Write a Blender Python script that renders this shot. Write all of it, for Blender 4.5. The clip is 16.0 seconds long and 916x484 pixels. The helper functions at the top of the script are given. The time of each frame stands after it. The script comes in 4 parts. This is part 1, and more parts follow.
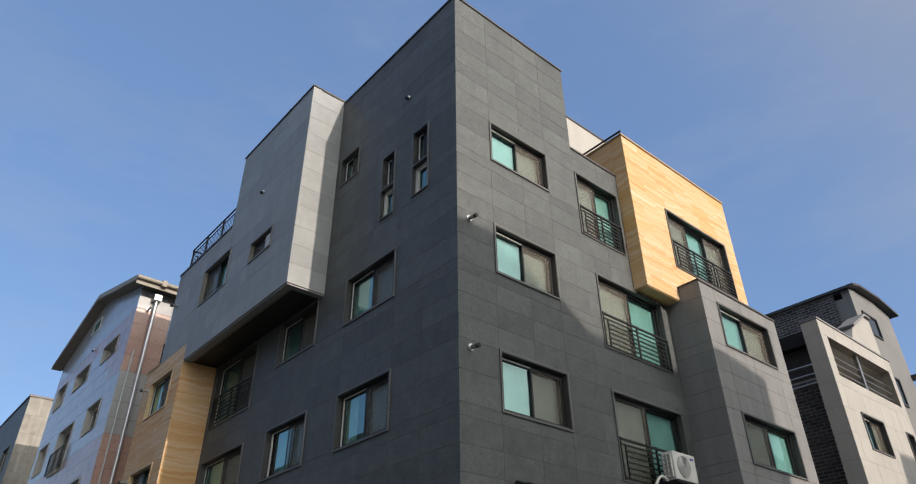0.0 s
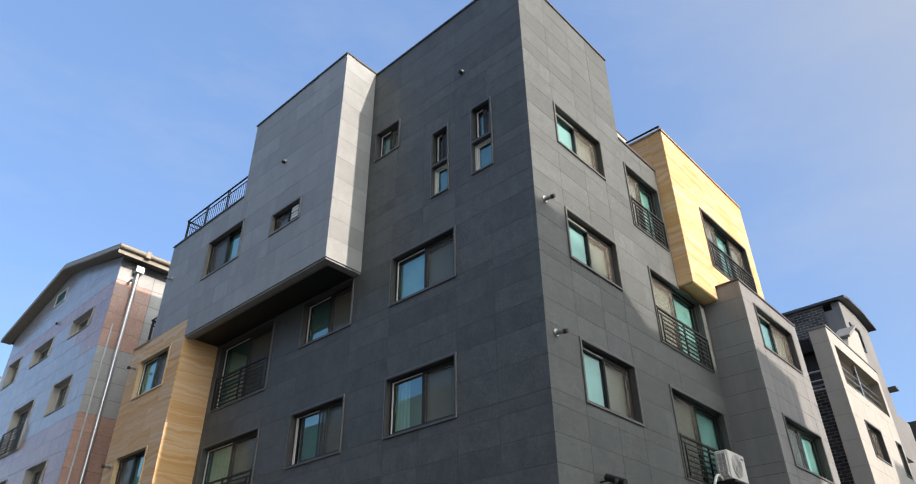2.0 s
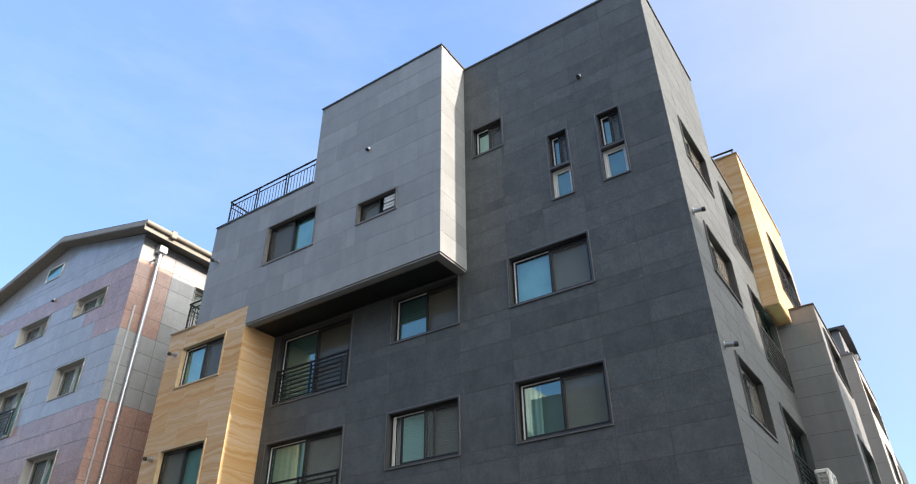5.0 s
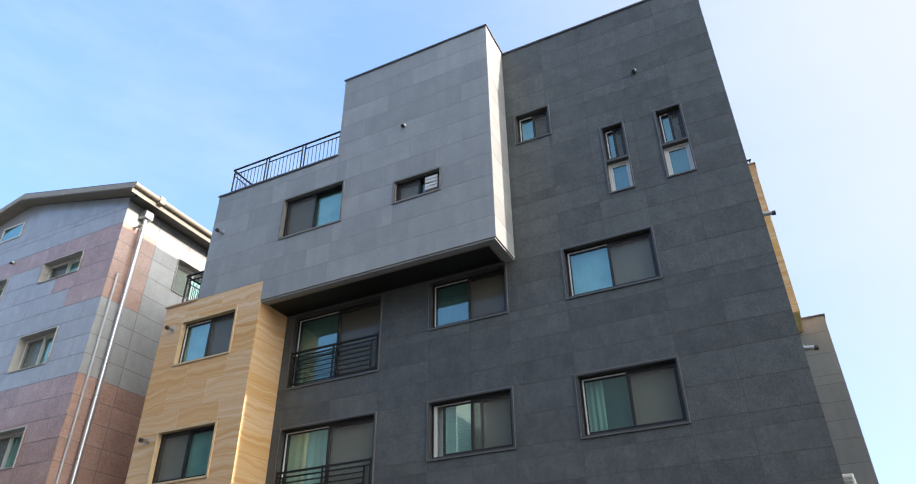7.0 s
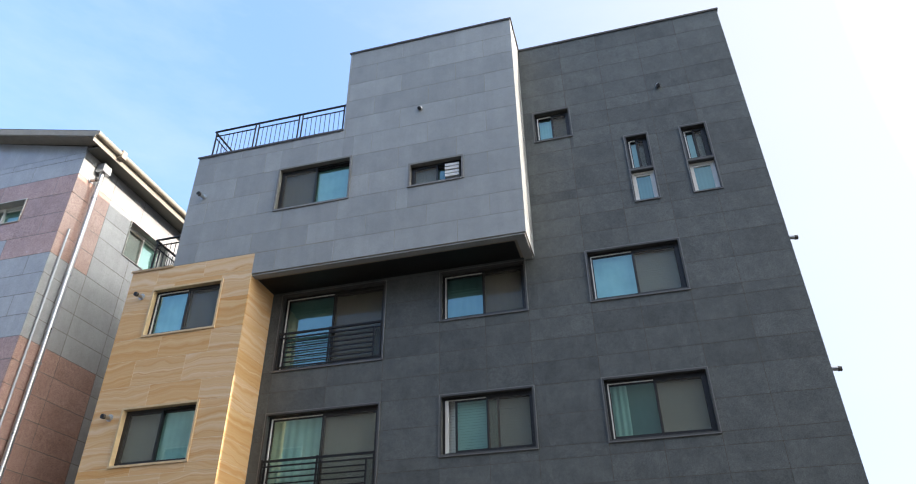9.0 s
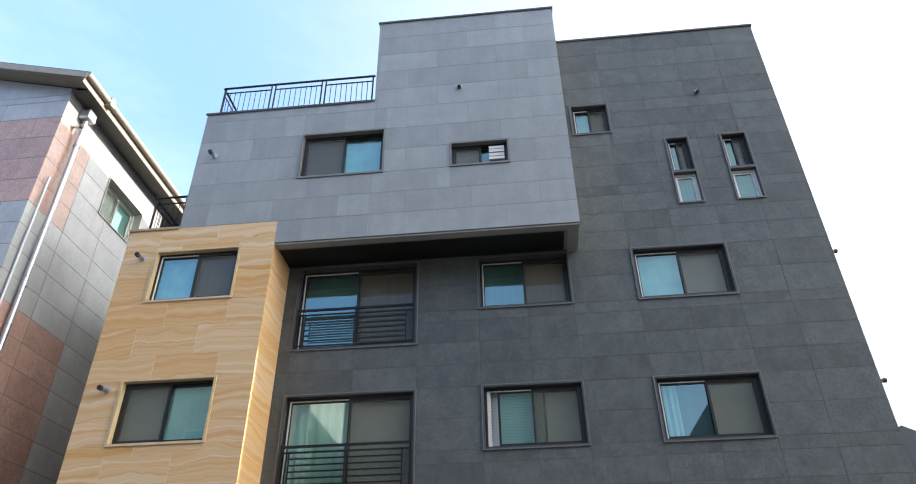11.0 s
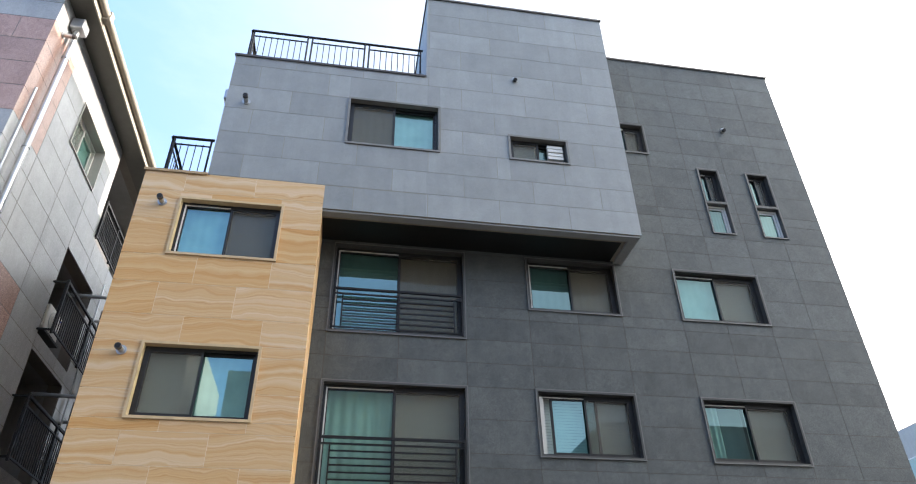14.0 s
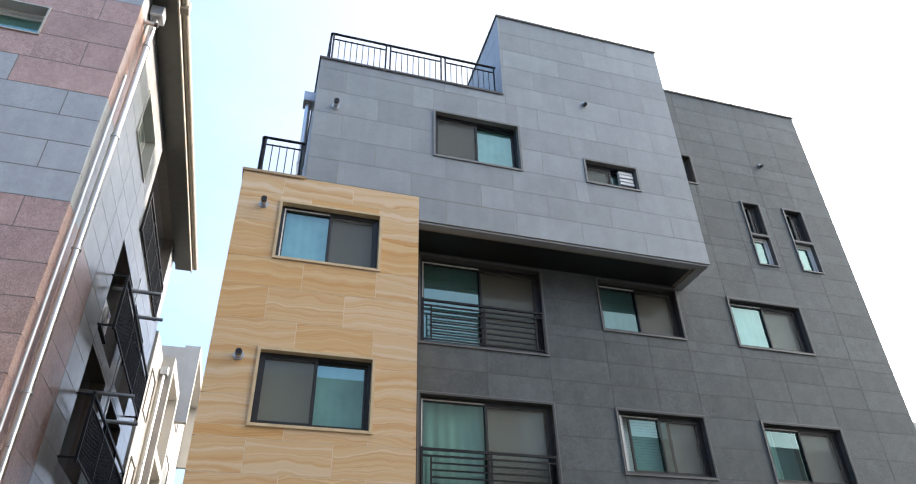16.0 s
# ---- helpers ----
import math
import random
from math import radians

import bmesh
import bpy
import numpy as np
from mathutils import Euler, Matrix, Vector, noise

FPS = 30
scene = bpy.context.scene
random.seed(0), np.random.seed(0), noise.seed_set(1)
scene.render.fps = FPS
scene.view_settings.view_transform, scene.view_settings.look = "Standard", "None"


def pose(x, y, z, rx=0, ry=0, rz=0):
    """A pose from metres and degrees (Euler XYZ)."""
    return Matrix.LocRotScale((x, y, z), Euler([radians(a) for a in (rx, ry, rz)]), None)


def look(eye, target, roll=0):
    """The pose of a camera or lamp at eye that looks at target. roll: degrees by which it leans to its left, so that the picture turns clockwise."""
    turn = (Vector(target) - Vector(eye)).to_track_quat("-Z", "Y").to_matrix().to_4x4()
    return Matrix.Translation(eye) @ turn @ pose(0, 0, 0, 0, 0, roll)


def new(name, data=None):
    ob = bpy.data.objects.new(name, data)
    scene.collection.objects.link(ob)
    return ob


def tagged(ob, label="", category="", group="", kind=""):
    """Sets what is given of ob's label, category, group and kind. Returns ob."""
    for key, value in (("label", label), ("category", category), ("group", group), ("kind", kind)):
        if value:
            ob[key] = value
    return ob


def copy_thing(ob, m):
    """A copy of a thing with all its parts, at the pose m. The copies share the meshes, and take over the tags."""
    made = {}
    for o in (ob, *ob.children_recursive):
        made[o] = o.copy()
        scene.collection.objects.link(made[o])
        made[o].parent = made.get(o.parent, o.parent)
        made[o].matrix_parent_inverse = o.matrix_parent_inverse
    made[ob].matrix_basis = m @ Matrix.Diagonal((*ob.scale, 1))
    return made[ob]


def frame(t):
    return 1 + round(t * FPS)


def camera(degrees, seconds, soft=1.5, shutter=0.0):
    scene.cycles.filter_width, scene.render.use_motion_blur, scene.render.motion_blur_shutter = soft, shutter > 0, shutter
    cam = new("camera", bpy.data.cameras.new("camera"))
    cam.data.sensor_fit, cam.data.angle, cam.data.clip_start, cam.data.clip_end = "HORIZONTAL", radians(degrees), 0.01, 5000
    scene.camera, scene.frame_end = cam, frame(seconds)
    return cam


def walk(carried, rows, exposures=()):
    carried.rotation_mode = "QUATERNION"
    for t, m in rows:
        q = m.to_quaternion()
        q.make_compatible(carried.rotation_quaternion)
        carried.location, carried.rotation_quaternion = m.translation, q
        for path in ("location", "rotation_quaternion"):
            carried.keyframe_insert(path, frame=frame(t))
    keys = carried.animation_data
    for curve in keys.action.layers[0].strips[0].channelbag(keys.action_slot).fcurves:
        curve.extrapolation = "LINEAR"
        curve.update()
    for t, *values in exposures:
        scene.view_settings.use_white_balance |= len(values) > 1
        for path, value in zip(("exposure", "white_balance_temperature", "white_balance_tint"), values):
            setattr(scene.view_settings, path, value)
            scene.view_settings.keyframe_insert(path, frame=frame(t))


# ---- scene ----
cam = camera(67.2, 16.0, soft=1.1)
PATH = [
    (0, (0.076, 0.073, 2.044), (1.186, 1.345, 3.116), -0.7),
    (0.5, (-0.351, 0.626, 2.031), (0.782, 1.877, 3.103), -0.6),
    (1, (-0.709, 1.228, 2.047), (0.466, 2.442, 3.118), -0.5),
    (1.5, (-1.02, 1.897, 2.094), (0.197, 3.069, 3.164), -0.5),
    (2, (-1.309, 2.569, 2.133), (-0.059, 3.708, 3.201), -0.6),
    (2.5, (-1.539, 3.227, 2.169), (-0.258, 4.33, 3.238), -0.5),
    (3, (-1.87, 3.863, 2.185), (-0.568, 4.939, 3.255), -0.6),
    (3.5, (-2.281, 4.475, 2.201), (-0.95, 5.514, 3.273), -0.4),
    (4, (-2.816, 5.067, 2.219), (-1.463, 6.071, 3.296), -0.4),
    (4.5, (-3.35, 5.647, 2.236), (-1.97, 6.616, 3.311), -0.5),
    (4.7, (-3.544, 5.891, 2.219), (-2.16, 6.851, 3.298), -0.5),
    (7, (-4.763, 9.138, 2.345), (-3.245, 9.876, 3.417), -0.8),
    (7.5, (-4.975, 9.872, 2.341), (-3.427, 10.546, 3.413), -0.9),
    (8, (-5.148, 10.605, 2.366), (-3.576, 11.219, 3.438), -0.9),
    (8.5, (-5.203, 11.318, 2.34), (-3.602, 11.842, 3.418), -0.7),
    (9, (-5.251, 12.058, 2.38), (-3.624, 12.489, 3.46), -0.7),
    (9.2, (-5.247, 12.336, 2.39), (-3.612, 12.727, 3.474), -0.7),
    (11.5, (-4.791, 15.869, 2.368), (-3.119, 15.957, 3.463), -1.0),
    (12, (-4.586, 16.571, 2.411), (-2.914, 16.577, 3.509), -1.0),
    (12.5, (-4.395, 17.204, 2.385), (-2.731, 17.134, 3.491), -1.0),
    (13, (-4.24, 17.921, 2.43), (-2.583, 17.762, 3.539), -1.1),
    (13.5, (-4.106, 18.605, 2.467), (-2.46, 18.39, 3.582), -1.2),
    (14, (-3.994, 19.338, 2.5), (-2.361, 19.043, 3.617), -1.1),
    (14.5, (-3.919, 20.125, 2.519), (-2.295, 19.787, 3.636), -1.2),
    (15, (-3.811, 20.935, 2.564), (-2.198, 20.541, 3.679), -1.3),
    (15.5, (-3.742, 21.691, 2.619), (-2.14, 21.261, 3.736), -1.4),
    (16, (-3.663, 22.383, 2.658), (-2.079, 21.891, 3.775), -1.5),
]
EXPOSURES = [(0.0, 0.35), (1.5, 0.74), (3.5, 1.18), (4.7, 1.32), (7.0, 1.54), (9.0, 1.64), (12.5, 2.06), (16.0, 1.95)]
walk(cam, [(t, look(eye, target, roll)) for t, eye, target, roll in PATH], EXPOSURES)

# ---- sky and sun ----
SUN = Vector((0.088, -1.0, 0.375)).normalized()          # towards the sun
world = bpy.data.worlds.new("sky")
scene.world = world
world.use_nodes = True
wn, wl = world.node_tree.nodes, world.node_tree.links
sky = wn.new("ShaderNodeTexSky")
sky.sky_type, sky.sun_disc = "NISHITA", False
sky.sun_elevation, sky.sun_rotation = math.asin(SUN.z), math.atan2(SUN.x, SUN.y)
sky.air_density, sky.dust_density, sky.ozone_density = 1.0, 0.5, 3.0
wcoord, wmap, wnoise, wramp, wmix = (wn.new("ShaderNode" + k) for k in ("TexCoord", "Mapping", "TexNoise", "ValToRGB", "MixRGB"))
wmap.inputs["Scale"].default_value = (1.0, 1.0, 3.2)
wnoise.inputs["Scale"].default_value, wnoise.inputs["Detail"].default_value, wnoise.inputs["Roughness"].default_value = 1.7, 7.0, 0.62
wramp.color_ramp.elements[0].position, wramp.color_ramp.elements[1].position = 0.47, 0.92
wramp.color_ramp.elements[1].color = (0.5, 0.5, 0.5, 1)
wmix.blend_type = "MIX"
wmix.inputs[2].default_value = (2.3, 2.5, 2.9, 1)
wl.new(wcoord.outputs["Generated"], wmap.inputs["Vector"])
wl.new(wmap.outputs["Vector"], wnoise.inputs["Vector"])
wl.new(wnoise.outputs["Fac"], wramp.inputs["Fac"])
wl.new(wramp.outputs["Color"], wmix.inputs[0])
wveil = wn.new("ShaderNodeMixRGB")          # even blue veil of thin air
wveil.inputs[0].default_value, wveil.inputs[2].default_value = 0.5, (1.12, 1.84, 3.5, 1)
wl.new(sky.outputs["Color"], wveil.inputs[1])
wl.new(wveil.outputs["Color"], wmix.inputs[1])
# thin haze that whitens the sky towards the sun
wdot, wrange, whaze = wn.new("ShaderNodeVectorMath"), wn.new("ShaderNodeMapRange"), wn.new("ShaderNodeMixRGB")
wdot.operation, wdot.inputs[1].default_value = "DOT_PRODUCT", SUN
wrange.interpolation_type = "SMOOTHSTEP"
wrange.inputs["From Min"].default_value, wrange.inputs["From Max"].default_value = -0.1, 0.66
wrange.inputs["To Min"].default_value, wrange.inputs["To Max"].default_value = 0.0, 1.0
wglow, wbright = wn.new("ShaderNodeMapRange"), wn.new("ShaderNodeMixRGB")
wglow.inputs["From Min"].default_value, wglow.inputs["From Max"].default_value = 0.58, 1.0
wbright.inputs[1].default_value, wbright.inputs[2].default_value = (2.1, 2.2, 2.4, 1), (15.0, 14.8, 14.2, 1)
wl.new(wdot.outputs["Value"], wglow.inputs["Value"])
wl.new(wglow.outputs["Result"], wbright.inputs[0])
wl.new(wbright.outputs["Color"], whaze.inputs[2])
wl.new(wcoord.outputs["Generated"], wdot.inputs[0])
wl.new(wdot.outputs["Value"], wrange.inputs["Value"])
wl.new(wrange.outputs["Result"], whaze.inputs[0])
wl.new(wmix.outputs["Color"], whaze.inputs[1])
wl.new(whaze.outputs["Color"], wn["Background"].inputs["Color"])
wn["Background"].inputs["Strength"].default_value = 0.15
sun = new("sun", bpy.data.lights.new("sun", "SUN"))
sun.data.energy, sun.data.angle, sun.data.color = 3.2, radians(0.5), (1.0, 0.865, 0.76)
sun.matrix_world = look(SUN * 100, (0, 0, 0))


# ---- materials ----
def material(name):
    m = bpy.data.materials.new(name)
    m.use_nodes = True
    nodes, links = m.node_tree.nodes, m.node_tree.links
    return m, nodes, links, nodes["Principled BSDF"]


def place(nodes, links, spread, scale=(1, 1, 1)):
    """World position, shifted by chance for every piece."""
    geo, info, mul, add, mp = (nodes.new("ShaderNode" + k) for k in ("NewGeometry", "ObjectInfo", "VectorMath", "VectorMath", "Mapping"))
    mul.operation, add.operation = "MULTIPLY", "ADD"
    mul.inputs[1].default_value = (spread, spread * 1.7, spread * 2.3)
    mp.inputs["Scale"].default_value = scale
    links.new(info.outputs["Random"], mul.inputs[0])
    links.new(geo.outputs["Position"], add.inputs[0])
    links.new(mul.outputs[0], add.inputs[1])
    links.new(add.outputs[0], mp.inputs["Vector"])
    return mp.outputs["Vector"], info.outputs["Random"]


def tex_noise(nodes, links, vec, scale, detail=4.0, rough=0.55, distortion=0.0):
    n = nodes.new("ShaderNodeTexNoise")
    n.inputs["Scale"].default_value, n.inputs["Detail"].default_value = scale, detail
    n.inputs["Roughness"].default_value, n.inputs["Distortion"].default_value = rough, distortion
    links.new(vec, n.inputs["Vector"])
    return n.outputs["Fac"]


def ramp(nodes, links, fac, stops):
    r = nodes.new("ShaderNodeValToRGB")
    while len(r.color_ramp.elements) < len(stops):
        r.color_ramp.elements.new(0.5)
    for e, (pos, col) in zip(r.color_ramp.elements, stops):
        e.position, e.color = pos, (*col, 1)
    links.new(fac, r.inputs["Fac"])
    return r.outputs["Color"]


def blend(nodes, links, kind, fac, a, b):
    n = nodes.new("ShaderNodeMixRGB")
    n.blend_type = kind
    for i, v in enumerate((fac, a, b)):
        if isinstance(v, (int, float)):
            n.inputs[i].default_value = v if i == 0 else (v, v, v, 1)
        elif isinstance(v, tuple):
            n.inputs[i].default_value = (*v, 1)
        else:
            links.new(v, n.inputs[i])
    return n.outputs["Color"]


def bump(nodes, links, bsdf, height, strength, distance=0.004):
    b = nodes.new("ShaderNodeBump")
    b.inputs["Strength"].default_value, b.inputs["Distance"].default_value = strength, distance
    links.new(height, b.inputs["Height"])
    links.new(b.outputs["Normal"], bsdf.inputs["Normal"])


def stone(name, low, high, rough, vary=0.22, grain=120.0, blotch=1.3, speck=0.25, relief=0.35, streak=0.0, spec=0.5):
    """Cut stone: each slab of a slightly different shade, clouded, with fine grain."""
    m, nodes, links, bsdf = material(name)
    vec, rnd = place(nodes, links, 11.0)
    cloud = tex_noise(nodes, links, vec, blotch, 6.0, 0.62)
    fine = tex_noise(nodes, links, vec, grain, 3.0, 0.7)
    col = ramp(nodes, links, cloud, [(0.3, low), (0.7, high)])
    mottle = tex_noise(nodes, links, vec, 14.0, 4.0, 0.7)
    col = blend(nodes, links, "MULTIPLY", 1.0, col, ramp(nodes, links, mottle, [(0.3, (1 - speck * 0.35,) * 3), (0.7, (1 + speck * 0.35,) * 3)]))
    col = blend(nodes, links, "MULTIPLY", 1.0, col, ramp(nodes, links, rnd, [(0.0, (1 - vary,) * 3), (0.55, (1, 1, 1)), (1.0, (1 + vary * 0.6,) * 3)]))
    col = blend(nodes, links, "MULTIPLY", 1.0, col, ramp(nodes, links, fine, [(0.32, (1 - speck,) * 3), (0.68, (1 + speck,) * 3)]))
    if streak:
        pos = nodes.new("ShaderNodeNewGeometry")
        mp = nodes.new("ShaderNodeMapping")
        mp.inputs["Scale"].default_value = (2.2, 2.2, 0.16)
        links.new(pos.outputs["Position"], mp.inputs["Vector"])
        runs = tex_noise(nodes, links, mp.outputs["Vector"], 2.0, 5.0, 0.6)
        col = blend(nodes, links, "MULTIPLY", streak, col, ramp(nodes, links, runs, [(0.42, (0.62, 0.62, 0.62)), (0.6, (1, 1, 1))]))
    links.new(col, bsdf.inputs["Base Color"])
    r = nodes.new("ShaderNodeMapRange")
    r.inputs["To Min"].default_value, r.inputs["To Max"].default_value = rough - 0.1, rough + 0.12
    links.new(cloud, r.inputs["Value"])
    links.new(r.outputs["Result"], bsdf.inputs["Roughness"])
    bsdf.inputs["Specular IOR Level"].default_value = spec
    bump(nodes, links, bsdf, fine, relief)
    return m


def sandstone(name):
    """Ochre sandstone: coherent wavy bedding, thin rusty veins, every slab cut from another part of the block."""
    m, nodes, links, bsdf = material(name)
    vec, rnd = place(nodes, links, 17.0)
    stretch, split = nodes.new("ShaderNodeMapping"), nodes.new("ShaderNodeSeparateXYZ")
    stretch.inputs["Scale"].default_value = (0.8, 0.8, 1.3)
    links.new(vec, stretch.inputs["Vector"])
    links.new(vec, split.inputs[0])
    swell = tex_noise(nodes, links, stretch.outputs["Vector"], 1.1, 2.0, 0.45)
    ripple = tex_noise(nodes, links, stretch.outputs["Vector"], 4.5, 2.0, 0.5)

    def layer(height, wave, small):
        a, b, c = (nodes.new("ShaderNodeMath") for _ in range(3))
        for n in (a, b, c):
            n.operation = "MULTIPLY_ADD"
        a.inputs[1].default_value, a.inputs[2].default_value = height, 0.0
        b.inputs[1].default_value, c.inputs[1].default_value = wave, small
        links.new(split.outputs["Z"], a.inputs[0])
        links.new(swell, b.inputs[0])
        links.new(a.outputs[0], b.inputs[2])
        links.new(ripple, c.inputs[0])
        links.new(b.outputs[0], c.inputs[2])
        n = nodes.new("ShaderNodeTexNoise")
        n.noise_dimensions = "1D"
        n.inputs["Scale"].default_value, n.inputs["Detail"].default_value, n.inputs["Roughness"].default_value = 1.0, 3.0, 0.6
        links.new(c.outputs[0], n.inputs["W"])
        return n.outputs["Fac"]

    beds, veins = layer(7.0, 3.0, 0.6), layer(36.0, 15.5, 3.6)
    patch = tex_noise(nodes, links, vec, 1.6, 3.0, 0.5)
    col = ramp(nodes, links, beds, [(0.28, (0.54, 0.315, 0.135)), (0.40, (0.575, 0.37, 0.18)), (0.53, (0.595, 0.408, 0.225)), (0.68, (0.63, 0.475, 0.30))])
    mark = ramp(nodes, links, veins, [(0.24, (0.77, 0.61, 0.44)), (0.36, (0.96, 0.92, 0.86)), (0.52, (1, 1, 1)), (0.66, (1.05, 1.07, 1.10)), (0.76, (1.10, 1.17, 1.28))])
    col = blend(nodes, links, "MULTIPLY", ramp(nodes, links, patch, [(0.35, (0.35, 0.35, 0.35)), (0.65, (1, 1, 1))]), col, mark)
    col = blend(nodes, links, "MULTIPLY", 1.0, col, ramp(nodes, links, rnd, [(0.0, (0.97, 0.86, 0.66)), (0.22, (0.98, 0.93, 0.83)), (0.5, (1, 1, 1)), (1.0, (1.04, 1.05, 1.08))]))
    fine = tex_noise(nodes, links, vec, 150.0, 3.0, 0.7)
    col = blend(nodes, links, "MULTIPLY", 1.0, col, ramp(nodes, links, fine, [(0.3, (0.94, 0.94, 0.94)), (0.7, (1.05, 1.05, 1.05))]))
    links.new(col, bsdf.inputs["Base Color"])
    bsdf.inputs["Roughness"].default_value = 0.6
    bsdf.inputs["Specular IOR Level"].default_value = 0.3
    bump(nodes, links, bsdf, veins, 0.15)
    return m


def paint(name, colour, rough=0.5, metal=0.0, vary=0.12, scale=6.0, spec=0.5):
    m, nodes, links, bsdf = material(name)
    vec, rnd = place(nodes, links, 5.0)
    n = tex_noise(nodes, links, vec, scale, 5.0, 0.6)
    lo, hi = tuple(c * (1 - vary) for c in colour), tuple(min(1, c * (1 + vary)) for c in colour)
    links.new(ramp(nodes, links, n, [(0.3, lo), (0.7, hi)]), bsdf.inputs["Base Color"])
    r = nodes.new("ShaderNodeMapRange")
    r.inputs["To Min"].default_value, r.inputs["To Max"].default_value = max(0.03, rough - 0.08), rough + 0.08
    links.new(n, r.inputs["Value"])
    links.new(r.outputs["Result"], bsdf.inputs["Roughness"])
    bsdf.inputs["Metallic"].default_value = metal
    bsdf.inputs["Specular IOR Level"].default_value = spec
    return m


def glass(name, tint, sheen, least):
    """Thin tinted pane: clear with a Fresnel reflection."""
    m, nodes, links, bsdf = material(name)
    nodes.remove(bsdf)
    clear, gloss, facing, power, scale, mix = (nodes.new("ShaderNode" + k) for k in ("BsdfTransparent", "BsdfGlossy", "LayerWeight", "Math", "Math", "MixShader"))
    clear.inputs["Color"].default_value = (*tint, 1)
    gloss.inputs["Color"].default_value = (*sheen, 1)
    gloss.inputs["Roughness"].default_value = 0.012
    facing.inputs["Blend"].default_value = 0.5
    power.operation, power.inputs[1].default_value = "POWER", 4.0
    scale.operation, scale.inputs[1].default_value, scale.inputs[2].default_value = "MULTIPLY_ADD", 0.97 - least, least
    links.new(facing.outputs["Facing"], power.inputs[0])
    links.new(power.outputs[0], scale.inputs[0])
    links.new(scale.outputs[0], mix.inputs[0])
    links.new(clear.outputs[0], mix.inputs[1])
    links.new(gloss.outputs[0], mix.inputs[2])
    links.new(mix.outputs[0], nodes["Material Output"].inputs["Surface"])
    return m


def mesh_screen(name):
    """Insect screen: fine threads that let about half the light through."""
    m, nodes, links, bsdf = material(name)
    clear, mix = nodes.new("ShaderNodeBsdfTransparent"), nodes.new("ShaderNodeMixShader")
    bsdf.inputs["Base Color"].default_value = (0.115, 0.102, 0.08, 1)
    bsdf.inputs["Roughness"].default_value = 0.6
    mix.inputs[0].default_value = 0.5
    links.new(clear.outputs[0], mix.inputs[1])
    links.new(bsdf.outputs[0], mix.inputs[2])
    links.new(mix.outputs[0], nodes["Material Output"].inputs["Surface"])
    return m


DARK = stone("dark_basalt", (0.074, 0.081, 0.080), (0.108, 0.117, 0.115), 0.52, 0.15, 75, 2.2, 0.4, 0.5, 0.15, 0.3)
GREY = stone("grey_stone", (0.238, 0.250, 0.248), (0.296, 0.308, 0.305), 0.55, 0.12, 110, 1.8, 0.12, 0.25, 0.15)
SAND = sandstone("ochre_sandstone")
PINK = stone("pink_granite", (0.33, 0.21, 0.17), (0.42, 0.28, 0.235), 0.22, 0.1, 70, 2.0, 0.4, 0.1)
PALE = stone("pale_granite", (0.315, 0.32, 0.32), (0.375, 0.38, 0.378), 0.17, 0.06, 80, 2.0, 0.16, 0.1, 0.15)
WHITE = stone("white_stone", (0.36, 0.345, 0.31), (0.42, 0.405, 0.37), 0.6, 0.06, 100, 1.2, 0.06, 0.1, 0.15)
CONCRETE = stone("weathered_panel", (0.22, 0.205, 0.175), (0.36, 0.34, 0.30), 0.7, 0.22, 40, 1.5, 0.15, 0.3, 0.4)
def island_stone(name, low, high, rough):
    """Joined pieces, each of its own shade."""
    m, nodes, links, bsdf = material(name)
    geo = nodes.new("ShaderNodeNewGeometry")
    col = ramp(nodes, links, geo.outputs["Random Per Island"], [(0.0, low), (1.0, high)])
    fine = tex_noise(nodes, links, geo.outputs["Position"], 60.0, 3.0, 0.7)
    col = blend(nodes, links, "MULTIPLY", 1.0, col, ramp(nodes, links, fine, [(0.3, (0.75, 0.75, 0.75)), (0.7, (1.25, 1.25, 1.25))]))
    links.new(col, bsdf.inputs["Base Color"])
    bsdf.inputs["Roughness"].default_value = rough
    bump(nodes, links, bsdf, fine, 0.5)
    return m


BRICKS = island_stone("charcoal_bricks", (0.03, 0.028, 0.03), (0.10, 0.092, 0.09), 0.75)
BRICK = stone("charcoal_brick", (0.045, 0.043, 0.045), (0.085, 0.08, 0.08), 0.75, 0.4, 60, 4.0, 0.3, 0.6)
RENDER = stone("grey_render", (0.17, 0.17, 0.168), (0.215, 0.215, 0.21), 0.7, 0.05, 90, 1.0, 0.08, 0.3, 0.25)
MORTAR_DARK = paint("dark_joint", (0.070, 0.061, 0.049), 0.8)
MORTAR_TAN = paint("tan_joint", (0.235, 0.218, 0.18), 0.8)
MORTAR_SAND = paint("cream_joint", (0.66, 0.53, 0.36), 0.7)
MORTAR_GREY = paint("grey_joint", (0.15, 0.132, 0.115), 0.8)
FRAME = paint("bronze_aluminium", (0.016, 0.016, 0.016), 0.4, 0.2, 0.15)
LIP = paint("pale_casing_edge", (0.145, 0.145, 0.138), 0.42, 0.2, 0.1)
CASING = paint("brown_grey_casing", (0.066, 0.066, 0.063), 0.45, 0.2, 0.15)
SANDTRIM = paint("ochre_window_lining", (0.53, 0.39, 0.22), 0.6)
SANDCOPE = paint("ochre_coping", (0.36, 0.25, 0.13), 0.6)
